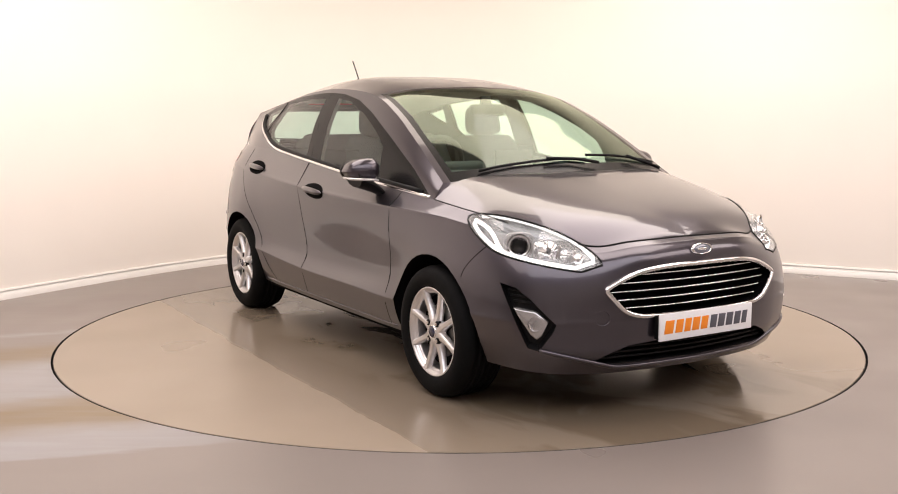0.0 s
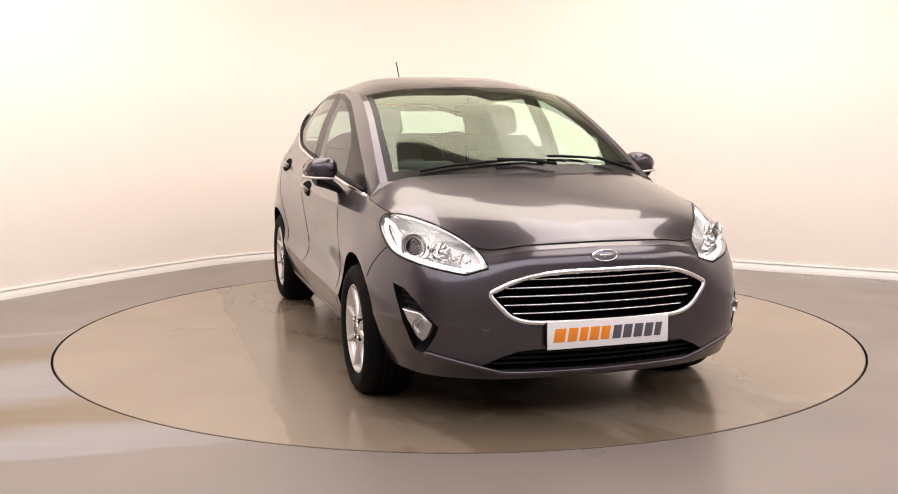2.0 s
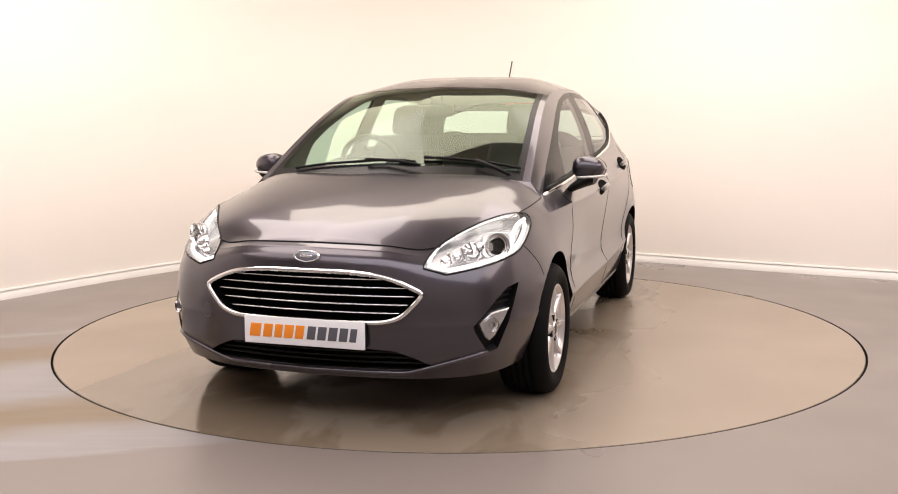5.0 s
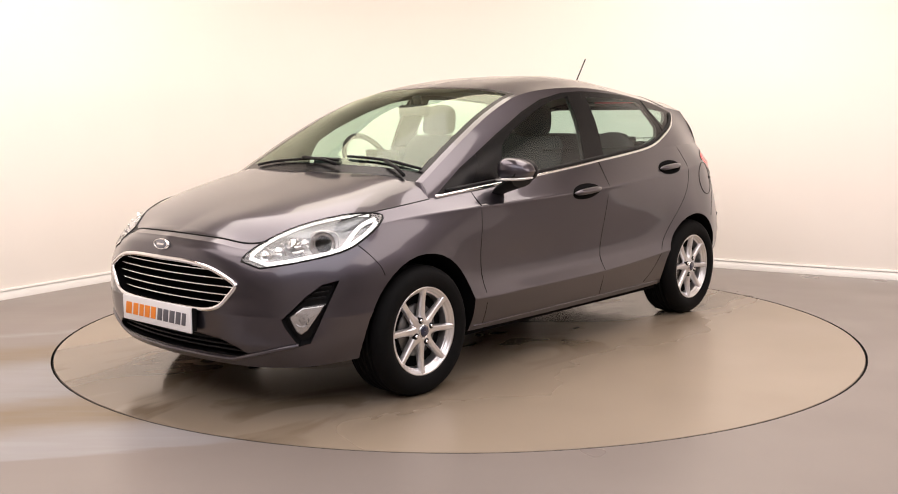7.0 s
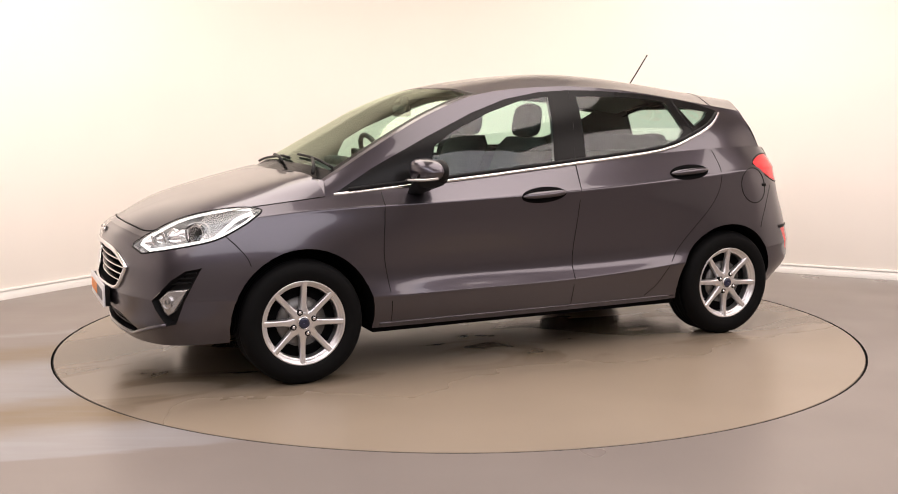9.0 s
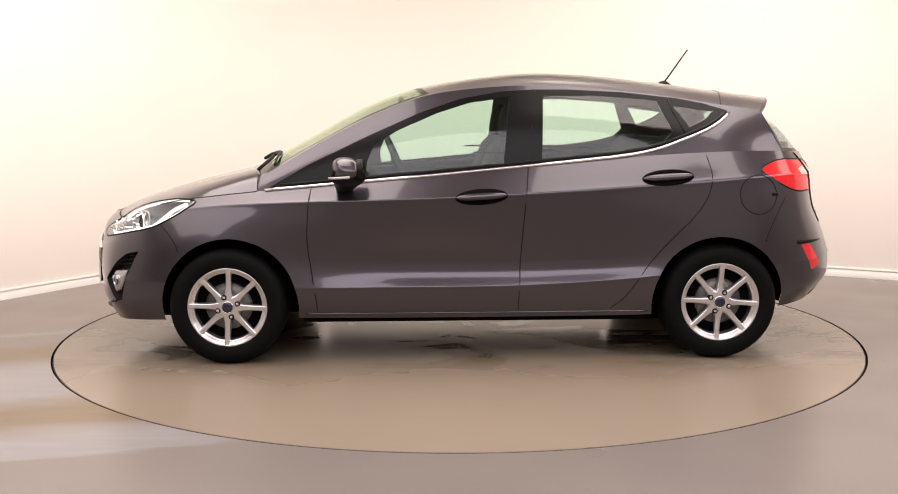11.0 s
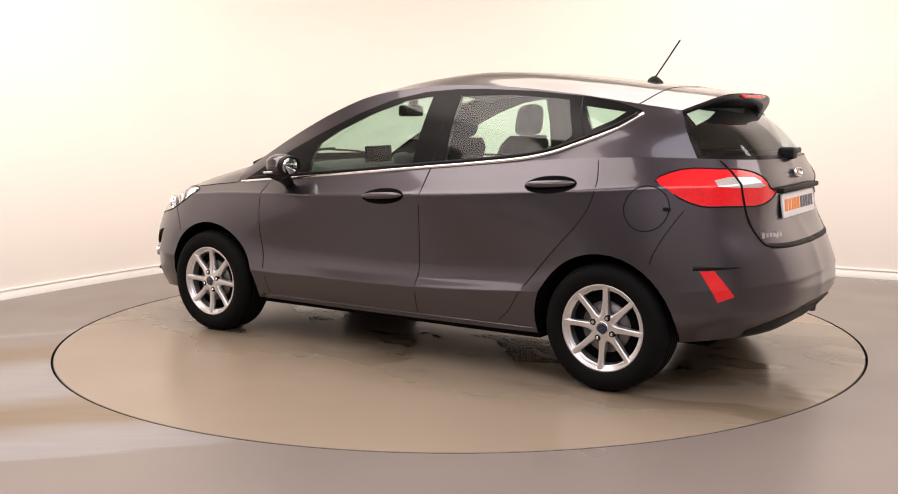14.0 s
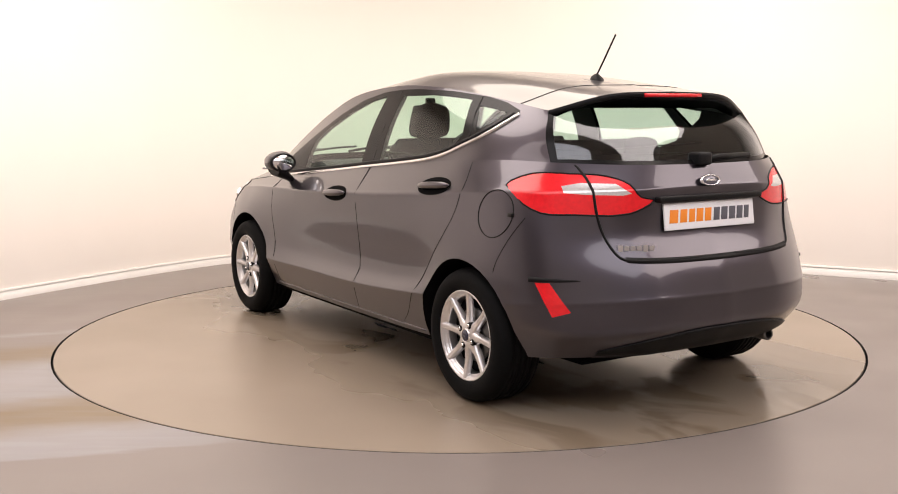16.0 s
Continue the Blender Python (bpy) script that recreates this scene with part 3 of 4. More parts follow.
part("cowl", bm, BLACK, car, "black plastic cowl below the windscreen")
part("rear_screen", pick(rear, (REAR_M,)), REARGLASS, car, "dark tinted rear screen glass")

for s in (1, -1):
    part("front_wing", pick(skin, (FENDER_M,), s), PAINT, car)
    d = part("front_door", pick(skin, (DOORF_M,), s), PAINT, car)
    part("window_glass", pick(sides, (GF_M,), s), GLASS, d, "green-tinted side window glass")
    shut("shut_line", side_line(EDGE_FRONT, whole), d, s)
    mid = side_line(EDGE_MID[:-3], whole) + side_line([(-.272, 1.0), (-.296, 1.184), (-.319, 1.366)], whole_side)
    shut("shut_line", mid, d, s)
    shut("shut_line", side_line([(x, .250) for x in np.linspace(.80, -.69, 30)], whole), d, s)
    d = part("rear_door", pick(skin, (DOORR_M,), s), PAINT, car)
    part("window_glass", pick(sides, (GR_M,), s), GLASS, d, "green-tinted side window glass")
    shut("shut_line", side_line(EDGE_REAR, whole) + side_line([(-1.152, 1.10), (-1.138, 1.142)], whole_side), d, s)
    part("quarter_glass", pick(sides, (GQ_M,), s), GLASS, car)
    part("window_frame", pick(sides, (FRAME_M,), s), GLOSSBLACK, car, "gloss black window surround and pillar")
    shut("window_frame", side_line([(-1.012, 1.325), (-1.03, 1.25), (-1.075, 1.155), (-1.09, 1.125)], whole_side), car, s, .005, GLOSSBLACK)
    # bright strip under the windows
    bm = bmesh.new()
    strip = []
    for x, z in spline(DLO_BOT, 4):
        a, b = onto(whole_side, (x, 0, z), (0, 1, 0)), onto(whole, (x, 0, z), (0, 1, 0))
        strip.append(a if a.y > b.y else b)
    tube(bm, [(p[0], (p[1] + .002) * s, p[2]) for p in strip], .0095, 8)
    part("chrome_strip", bm, CHROME, car, "bright chrome strip under the side windows")
    bm = bmesh.new()
    tube(bm, [(p[0], (p[1] - .006) * s, p[2] + .017) for p in strip[1:-1]], .0095, 8)
    part("window_seal", bm, BLACK, car)
    # bonnet shut lines and bumper joints
    shut("shut_line", [(p[0], p[1], p[2] - .001) for p in BELT[3 * NS + 8:6 * NS + 1:2]], car, s)
    shut("shut_line", side_line(spline([(1.585, .708), (1.542, .664), (1.498, .607), (1.485, .57)], 4), whole), car, s)
    shut("shut_line", side_line(spline([(-1.589, .831), (-1.535, .746), (-1.479, .637), (-1.468, .60)], 4), whole), car, s)
    gate = [onto(whole, (0, y, z), (-1, 0, 0)) for y, z in spline(TAILGATE[1:9], 5)]
    shut("shut_line", gate, tailgate, s, .006)
    # fuel flap on the left only, plain skin on the right
    if s == 1:
        fl = part("fuel_flap", pick(skin, (FLAP_M,), 1), PAINT, car, "round grey fuel filler flap")
        ring = [onto(whole, (x, 0, z), (0, 1, 0)) for x, z in FLAP]
        bm = bmesh.new()
        tube(bm, ring, .003, 6, True)
        part("shut_line", bm, BLACK, fl)
        bm = bmesh.new()
        box(bm, -1.538, -1.506, .765, .790, .829, .846, .004)
        part("flap_notch", bm, BLACK, fl)
    else:
        part("side_panel", pick(skin, (FLAP_M,), -1), PAINT, car)
    # tail lamp
    t = part("tail_lamp", pick(skin, (TAIL_M,), s), REDLENS, car, "glossy red rear lamp with a clear section")
    part("clear_section", pick(skin, (TAILW_M,), s), WHITELENS, t, "clear reversing and indicator lens")
    for loop, r in ((TAIL, .004), ):
        bm = bmesh.new()
        tube(bm, [(q[0], q[1] * s, q[2]) for q in (onto(whole, p, (-.66, .75, 0)) for p in loop)], r, 6, True)
        part("lamp_seal", bm, BLACK, t)
    part("reflector", pick(skin, (REFL_M,), s), REDLENS, car, "red reflector in the rear bumper")
    bm = bmesh.new()
    slot = []
    for k in np.linspace(0, .72, 12):
        p = onto(whole, (-1.648 - .222 * k, .788 - .150 * k - .06 * k * k, .590 + .004 * k), (-.66, .75, 0))
        h = .0085 * max(0, 1 - k / .72) ** .6 + .001
        slot.append([(p.x + .006, (p.y - .006) * s, p.z + h * 1.3), (p.x - .0035, (p.y + .0035) * s, p.z + h), (p.x - .0035, (p.y + .0035) * s, p.z - h), (p.x + .006, (p.y - .006) * s, p.z - h * 1.3)])
    grid_mesh(bm, slot)
    part("bumper_slot", bm, BLACK, bumper_rear, "dark slot above the red reflector")
shut("shut_line", [(p[0], p[1], p[2]) for p in BELT[:2 * NS + 6:2]], bonnet, 1, .0045)
shut("shut_line", [(p[0], p[1], p[2]) for p in BELT[:2 * NS + 6:2]], bonnet, -1, .0045)

# sill edge and front lip
for s in (1, -1):
    bm = bmesh.new()
    tube(bm, side_line([(x, .246) for x in np.linspace(.86, -.88, 40)], whole, -.001) if s == 1 else [(p.x, -p.y, p.z) for p in side_line([(x, .246) for x in np.linspace(.86, -.88, 40)], whole, -.001)], .0055, 8)
    part("sill_edge", bm, PAINT, car)
bm = bmesh.new()
lip = [onto(whole, (0, abs(y), .222 + .085 * max(0, abs(y) - .40) / .30), (1, 0, 0)) for y in np.linspace(-.70, .70, 45)]
tube(bm, [(p.x + .003, y, p.z) for p, y in zip(lip, np.linspace(-.70, .70, 45))], .010, 10)
part("front_lip", bm, PAINT, bumper_front, "raised painted lip below the intake")

# ---- wheel houses and underside ----
for s in (1, -1):
    for x0, rx, rz, yin in ((1.236, .345, .352, .845), (-1.238, .340, .345, .83)):
        bm = bmesh.new()
        A = np.linspace(-.12, math.pi + .12, 33)
        lip = [onto(whole, (x0 + rx * math.cos(a), 0, max(.2, .285 + rz * math.sin(a))), (0, 1, 0)) for a in A]
        rows = []
        for a, p in zip(A, lip):
            x, z = x0 + (rx - .002) * math.cos(a), .285 + (rz - .002) * math.sin(a)
            rows.append([(x, min(p[1], .87) * s, z), (x, (p[1] - .03) * s, z), (x0 + rx * 1.02 * math.cos(a), .60 * s, .285 + rz * 1.02 * math.sin(a)), (x0 + rx * 1.02 * math.cos(a), .48 * s, .285 + rz * 1.02 * math.sin(a)), (x0, .48 * s, .285)])
        grid_mesh(bm, rows)
        part("wheel_arch_liner", bm, DARK, car)
bm = bmesh.new()
box(bm, -1.62, 1.62, -.48, .48, .19, .215, .004)
box(bm, -.90, .88, -.765, .765, .195, .226, .004)
box(bm, 1.60, 1.86, -.56, .56, .197, .215, .004)
box(bm, -1.80, -1.55, -.52, .52, .275, .295, .004)
box(bm, -1.05, -.35, .10, .45, .13, .20, .02)
part("underbody", bm, DARK, car)


# ---- wheels ----
def build_wheel():
    hub = bmesh.new()
    lathe(hub, [(.05, -.042), (.07, -.048), (.118, -.048), (.118, -.06), (.001, -.06)], 40)
    wheel = new("wheel", mesh_of(hub, "wheel", BRAKE))
    tagged(wheel, "silver alloy wheel with a black road tyre")
    bm = bmesh.new()
    prof = [(.199, .002), (.205, .008), (.215, .012), (.235, .018), (.262, .015), (.277, .004), (.286, -.008), (.291, -.022)]
    for k in range(5):
        y = -.034 - k * .030
        prof += [(.294, y), (.294, y - .021), (.285, y - .023), (.285, y - .0275)]
    prof += [(.2925, -.184), (.288, -.192), (.27, -.204), (.235, -.208), (.199, -.20)]
    lathe(bm, prof, 72)
    tyre = new("tyre", mesh_of(bm, "tyre", RUBBER))
    bm = bmesh.new()
    lathe(bm, [(.203, -.012), (.2025, -.001), (.198, .004), (.192, .003), (.189, -.003), (.185, -.006), (.1815, -.007), (.180, -.016), (.176, -.019), (.172, -.019), (.170, -.026), (.167, -.07)], 72)
    for k in range(8):
        a = math.radians(6 + 45 * k)
        rows = []
        for r, w, zc, th in ((.030, .030, -.004, .03), (.050, .0262, -.005, .03), (.062, .0200, -.006, .03), (.075, .0172, -.008, .028), (.095, .0152, -.009, .027), (.12, .0142, -.008, .026), (.15, .0138, -.005, .024), (.175, .0142, -.002, .022), (.188, .0152, .001, .018), (.196, .0150, .003, .012), (.199, .0135, .001, .008)):
            c, t = Vector((math.cos(a), math.sin(a), 0)), Vector((-math.sin(a), math.cos(a), 0))
            w *= .86
            ring = [(-w * 1.25, zc - th), (-w * 1.1, zc - .006), (-w * .7, zc), (-w * .25, zc - .001), (w * .25, zc - .001), (w * .7, zc), (w * 1.1, zc - .006), (w * 1.25, zc - th)]
            rows.append([c * r + t * u + Vector((0, 0, z)) for u, z in ring])
        grid_mesh(bm, rows)
    lathe(bm, [(.001, -.008), (.030, -.006), (.036, -.003), (.050, -.006), (.062, -.013), (.067, -.034)], 40)
    rim = new("rim", mesh_of(bm, "rim", ALLOY))
    bm = bmesh.new()
    lathe(bm, [(.001, .005), (.018, .005), (.0255, .002), (.027, -.006)], 32)
    cap = new("centre_cap", mesh_of(bm, "centre_cap", BADGEBLUE))
    bm = bmesh.new()
    lathe(bm, [(.0262, .001), (.0285, .003), (.031, -.004)], 32)
    ring = new("cap_ring", mesh_of(bm, "cap_ring", CHROME))
    bm = bmesh.new()
    lathe(bm, [(.001, -.062), (.1735, -.062), (.1735, -.10)], 48)
    back = new("brake_backing", mesh_of(bm, "brake_backing", DARK))
    kids = [tyre, rim, cap, ring, back]
    for k in range(4):
        bm = bmesh.new()
        a = math.radians(28 + 90 * k)
        seat_at = Matrix.Translation((.052 * math.cos(a), .052 * math.sin(a), 0))
        lathe(bm, [(.001, .003), (.0062, .003), (.0085, 0), (.009, -.012)], 6, seat_at)
        kids.append(new("wheel_nut", mesh_of(bm, "wheel_nut", CHROME, False)))
        bm = bmesh.new()
        lathe(bm, [(.001, -.0015), (.0125, -.0015), (.0142, -.004), (.0145, -.02)], 16, seat_at)
        kids.append(new("nut_recess", mesh_of(bm, "nut_recess", BLACK)))
    for o in kids:
        o.parent = wheel
    return wheel


wheel = build_wheel()
wheel.parent = car
wheel.matrix_basis = pose(1.2465, .848, .2900, -90, 0, 0) @ pose(0, 0, 0, 0, 0, -8.5)
for x, y, rz, spin in ((1.2465, -.848, 90, 20), (-1.2465, .825, -90, 35.6), (-1.2465, -.825, 90, -31)):
    copy_thing(wheel, pose(x, y, .2925, rz, 0, 0) @ pose(0, 0, 0, 0, 0, spin))

# ---- nose: grille, lower grille, lamps, fog lamps, plate, badge ----
def mirror_loop(half):
    return [(y, z) for y, z in half] + [(-y, z) for y, z in half[::-1]]


gr_half = spline([(0, .634), (.221, .629), (.334, .612), (.436, .572), (.470, .550), (.464, .535), (.439, .505), (.393, .461), (.336, .440), (.246, .434), (0, .433)], 5)
gr_pts = [onto(whole, (0, y, z), (1, 0, 0)) for y, z in gr_half]
gr_loop = [Vector((p.x + .006, p.y, p.z)) for p in gr_pts] + [Vector((p.x + .006, -p.y, p.z)) for p in gr_pts[-2:0:-1]]
bm = bmesh.new()
tube(bm, gr_loop, .0105, 10, True)
grille = part("grille", bm, CHROME, car, "hexagonal grille with a chrome surround and bars")
bm = bmesh.new()
rows = []
for p in gr_pts:
    rows.append([(p.x, p.y, p.z), (p.x - .05, p.y * .985, p.z), (p.x - .055, 0, p.z)])
grid_mesh(bm, rows)
grid_mesh(bm, [[(x, -y, z) for x, y, z in r] for r in rows], True)
part("grille_backing", bm, DARK, grille)
for z, yw in ((.601, .350), (.568, .428), (.534, .448), (.500, .424), (.466, .386)):
    curve = []
    for y in np.linspace(-yw, yw, 25):
        x = 2.036 - .155 * (abs(y) ** 2.05) / .6
        curve.append((x - .022, y, z))
    bm = bmesh.new()
    rows = []
    for x, y, zz in curve:
        rows.append([(x - .028, y, zz + .006), (x, y, zz + .0055), (x + .004, y, zz + .002), (x, y, zz - .0045), (x - .028, y, zz - .006)])
    grid_mesh(bm, rows)
    g = part("grille_bar", bm, GLOSSBLACK, grille)
    bm = bmesh.new()
    tube(bm, [(x + .003, y, zz + .002) for x, y, zz in curve], .0036, 6)
    part("chrome_edge", bm, CHROME, g)

lg_half = spline([(0, .330), (.247, .327), (.362, .318), (.433, .291), (.515, .246), (.412, .240), (.227, .240), (0, .238)], 4)
lg_pts = [onto(whole, (0, y, z), (1, 0, 0)) for y, z in lg_half]
bm = bmesh.new()
rows = [[(p.x + .001, p.y, p.z), (p.x - .07, p.y * .97, p.z), (p.x - .075, 0, p.z)] for p in lg_pts]
grid_mesh(bm, rows)
grid_mesh(bm, [[(x, -y, z) for x, y, z in r] for r in rows], True)
lower = part("lower_grille", bm, BLACK, car, "black plastic lower air intake")
for z, yw in ((.308, .37), (.285, .43), (.262, .47)):
    bm = bmesh.new()
    tube(bm, [(2.005 - .26 * y * y - (.33 - z) * .35, y, z) for y in np.linspace(-yw, yw, 21)], .006, 6)
    part("intake_bar", bm, BLACK, lower)


def shrink(loop, k):
    c = sum((Vector(p) for p in loop), Vector()) / len(loop)
    return [c + (Vector(p) - c) * k for p in loop]


for s in (1, -1):
    lens = pick(skin, (LAMP_M,), s)
    for v in lens.verts:
        v.co += Vector((.002, .002 * s, .001))
    L = part("headlamp", lens, CLEAR, car, "clear headlamp with a bright white light strip")
    loop = [onto(whole, p, (.7071, .7071, .12)) for p in LAMP]
    bm = bmesh.new()
    deep = [p + Vector((-.05, -.045, -.006)) for p in shrink(loop, .94)]
    rows = [[(p.x, p.y * s, p.z), (q.x, q.y * s, q.z)] for p, q in zip(loop + loop[:1], deep + deep[:1])]
    grid_mesh(bm, rows)
    cen = sum(deep, Vector()) / len(deep)
    vs = [bm.verts.new((p.x, p.y * s, p.z)) for p in deep]
    cv = bm.verts.new((cen.x - .01, (cen.y - .01) * s, cen.z))
    for i in range(len(vs)):
        bm.faces.new([vs[i], vs[(i + 1) % len(vs)], cv])
    part("lamp_bowl", bm, LAMPBOWL, L)
    bm = bmesh.new()
    tube(bm, [(p.x, p.y * s, p.z) for p in loop], .0045, 6, True)
    part("lamp_seal", bm, BLACK, L)
    # light strip along the lower edge and up the outer side
    strip = [p + Vector((-.016, -.014, 0)) for p in shrink(loop, .90)]
    n = len(strip)
    lo = strip[17:] + strip[:4]
    bm = bmesh.new()
    tube(bm, [(p.x, p.y * s, p.z) for p in lo], .0085, 8)
    part("light_strip", bm, LED, L)
    up = [p + Vector((-.014, -.012, -.004)) for p in shrink(loop, .93)][3:14]
    bm = bmesh.new()
    tube(bm, [(p.x, p.y * s, p.z) for p in up], .0065, 8)
    part("light_guide", bm, LED, L)
    hook = spline([(1.452, .752, .802), (1.508, .732, .778), (1.556, .728, .745), (1.600, .734, .708), (1.640, .738, .682)], 5)
    bm = bmesh.new()
    tube(bm, [(p[0], p[1] * s, p[2]) for p in hook], .0085, 8)
    part("light_hook", bm, LED, L, "curved white light guide at the outer end")
    for k in range(4):
        bm = bmesh.new()
        c = Vector((1.752, .640, .712)).lerp(Vector((1.882, .538, .668)), k / 3)
        lathe(bm, [(.004, .018), (.013, .010), (.019, -.004), (.021, -.005)], 14, look((c.x, c.y * s, c.z), (0.9, .1 * s, c.z - .05)))
        part("reflector_facet", bm, CHROME, L)
    # main lens and high beam cup
    M = look((1.690, .692 * s, .712), (0.5, -.1 * s, .66))
    bm = bmesh.new()
    lathe(bm, [(.001, -.016), (.018, -.013), (.030, -.004), (.036, .010)], 28, M)
    pr = part("projector_lens", bm, GLOSSBLACK, L, "dark round projector lens")
    bm = bmesh.new()
    lathe(bm, [(.036, .006), (.040, -.008), (.048, -.006), (.054, .020)], 28, M)
    part("lens_ring", bm, CHROME, pr)
    bm = bmesh.new()
    frame_pts = [(.060 * math.copysign(abs(math.cos(a)) ** .55, math.cos(a)), .052 * math.copysign(abs(math.sin(a)) ** .55, math.sin(a)), -.012) for a in np.linspace(0, 2 * math.pi, 33)[:-1]]
    tube(bm, [M @ Vector(p) for p in frame_pts], .0042, 6, True)
    part("light_bracket", bm, WHITELENS, L, "bright square light guide round the projector lens")
    M2 = look((1.790, .618 * s, .695), (0.8, .0, .66))
    bm = bmesh.new()
    lathe(bm, [(.012, .02), (.028, .008), (.038, -.014), (.041, -.016)], 24, M2)
    part("reflector_cup", bm, CHROME, L)
    for k in range(3):
        c = Vector((1.775 + .045 * k, .632 - .042 * k, .705 - .012 * k))
        bm = bmesh.new()
        box(bm, -.005, .005, -.004, .004, -.030, .034 - .006 * k, .002, Matrix.Translation((c.x, c.y * s, c.z)) @ pose(0, 0, 0, 0, 18, -40 * s))
        part("lamp_fin", bm, CHROME, L)
    # fog lamp pocket
    fl = [onto(whole, p, (.7071, .7071, 0)) for p in FOGHOLE]
    bm = bmesh.new()
    dp = [p + Vector((-.022, -.022, 0)) for p in shrink(fl, .86)]
    rows = [[(p.x, p.y * s, p.z), (q.x, q.y * s, q.z)] for p, q in zip(fl + fl[:1], dp + dp[:1])]
    grid_mesh(bm, rows)
    bm.faces.new([bm.verts.new((p.x, p.y * s, p.z)) for p in dp])
    fog = part("fog_lamp_bezel", bm, BLACK, car, "black plastic bezel round the fog lamp", False)
    for k in range(3):
        bm = bmesh.new()
        z = .545 - .022 * k
        tube(bm, [(1.715 + .012 * k, (.762 - .004 * k) * s, z), (1.80 + .018 * k, (.716 - .012 * k) * s, z - .006)], .0045, 6)
        part("bezel_rib", bm, BLACK, fog)
    lens = [Vector(p) for p in ((1.757, .768, .474), (1.835, .716, .464), (1.872, .676, .424), (1.852, .694, .365), (1.838, .708, .350), (1.818, .725, .368), (1.782, .756, .436))]
    lens = [p + Vector((-.002, -.002, 0)) for p in lens]
    bm = bmesh.new()
    c = sum(lens, Vector()) / len(lens) + Vector((.008, .008, 0))
    rim2 = [p + Vector((-.02, -.02, 0)) for p in lens]
    rows = [[(a.x, a.y * s, a.z), (b.x, b.y * s, b.z), *[((b.x + (c.x - b.x) * k), (b.y + (c.y - b.y) * k) * s, b.z + (c.z - b.z) * k) for k in (.15, .5, .8)], (c.x, c.y * s, c.z)] for a, b in zip(rim2 + rim2[:1], lens + lens[:1])]
    grid_mesh(bm, rows)
    part("fog_lens", bm, LAMPBOWL, fog, "clear fog lamp lens")
    bm = bmesh.new()
    lathe(bm, [(.012, -.004), (.026, -.009), (.029, -.004), (.030, .004)], 24, look((1.838, .716 * s, .415), (1.0, .2 * s, .40)))
    part("lens_ring", bm, CHROME, fog)
    # dark disc added as the lens's inner shading
    bm = bmesh.new()
    lathe(bm, [(.001, -.012), (.008, -.011), (.011, -.004), (.012, .004)], 18, look((1.838, .716 * s, .415), (1.0, .2 * s, .40)))
    part("fog_lens_shading", bm, BRAKE, fog, "dark disc for the shading inside the fog lens")

bm = bmesh.new()
lathe(bm, [(.0285, .0), (.030, .0022), (.0325, .001)], 32, look((1.976, -.487, .437), (1.0, -.05, .42)))
part("tow_eye_cover", bm, PAINT, bumper_front)


def plate(name, m, parent, label):
    """A white plate with an orange and a grey block on it; x to the right, z up, face to -y."""
    bm = bmesh.new()
    box(bm, -.263, .263, -.004, .006, -.056, .056, .003, m)
    p = part(name, bm, PLATEMAT, parent, label)
    bm = bmesh.new()
    box(bm, -.262, .262, .006, .03, -.05, .05, .002, m)
    part("plate_holder", bm, BLACK, p)
    slant = m @ Matrix(((1, 0, 0.16, 0), (0, 1, 0, 0), (0, 0, 1, 0), (0, 0, 0, 1)))
    gap = .84
    for x, w in ((-.236, .056), (-.176, .046), (-.126, .040), (-.083, .046), (-.034, .044)):
        bm = bmesh.new()
        box(bm, x, x + w * gap, -.006, -.0042, -.027, .027, .0008, slant)
        part("print_block", bm, ORANGE, p, "orange print block")
    for x, w in ((.018, .042), (.063, .044), (.110, .044), (.157, .042), (.202, .034)):
        bm = bmesh.new()
        box(bm, x, x + w * gap, -.006, -.0042, -.027, .027, .0008, slant)
        part("print_block", bm, GREYPRINT, p, "dark grey print block")
    return p


plate("number_plate", pose(2.062, 0, .387, 0, 0, 90), car, "white plate with orange and grey print blocks")
plate("number_plate", pose(-1.864, 0, .827, 0, 0, -90) @ pose(0, 0, 0, -8, 0, 0), car, "white plate with orange and grey print blocks")


def badge(m, parent, blue):
    bm = bmesh.new()
    lathe(bm, [(.001, .006), (.048, .006), (.052, .003), (.053, 0)], 40, m @ Matrix.Diagonal((1, .42, 1, 1)))
    b = part("badge", bm, blue, parent, "oval badge with a bright rim")
    bm = bmesh.new()
    lathe(bm, [(.046, .005), (.049, .009), (.054, .008), (.058, 0)], 40, m @ Matrix.Diagonal((1, .42, 1, 1)))
    part("badge_rim", bm, CHROME, b)
    bm = bmesh.new()
    box(bm, -.026, .026, -.0045, .0045, .004, .009, .002, m)
    part("badge_mark", bm, CHROME, b)


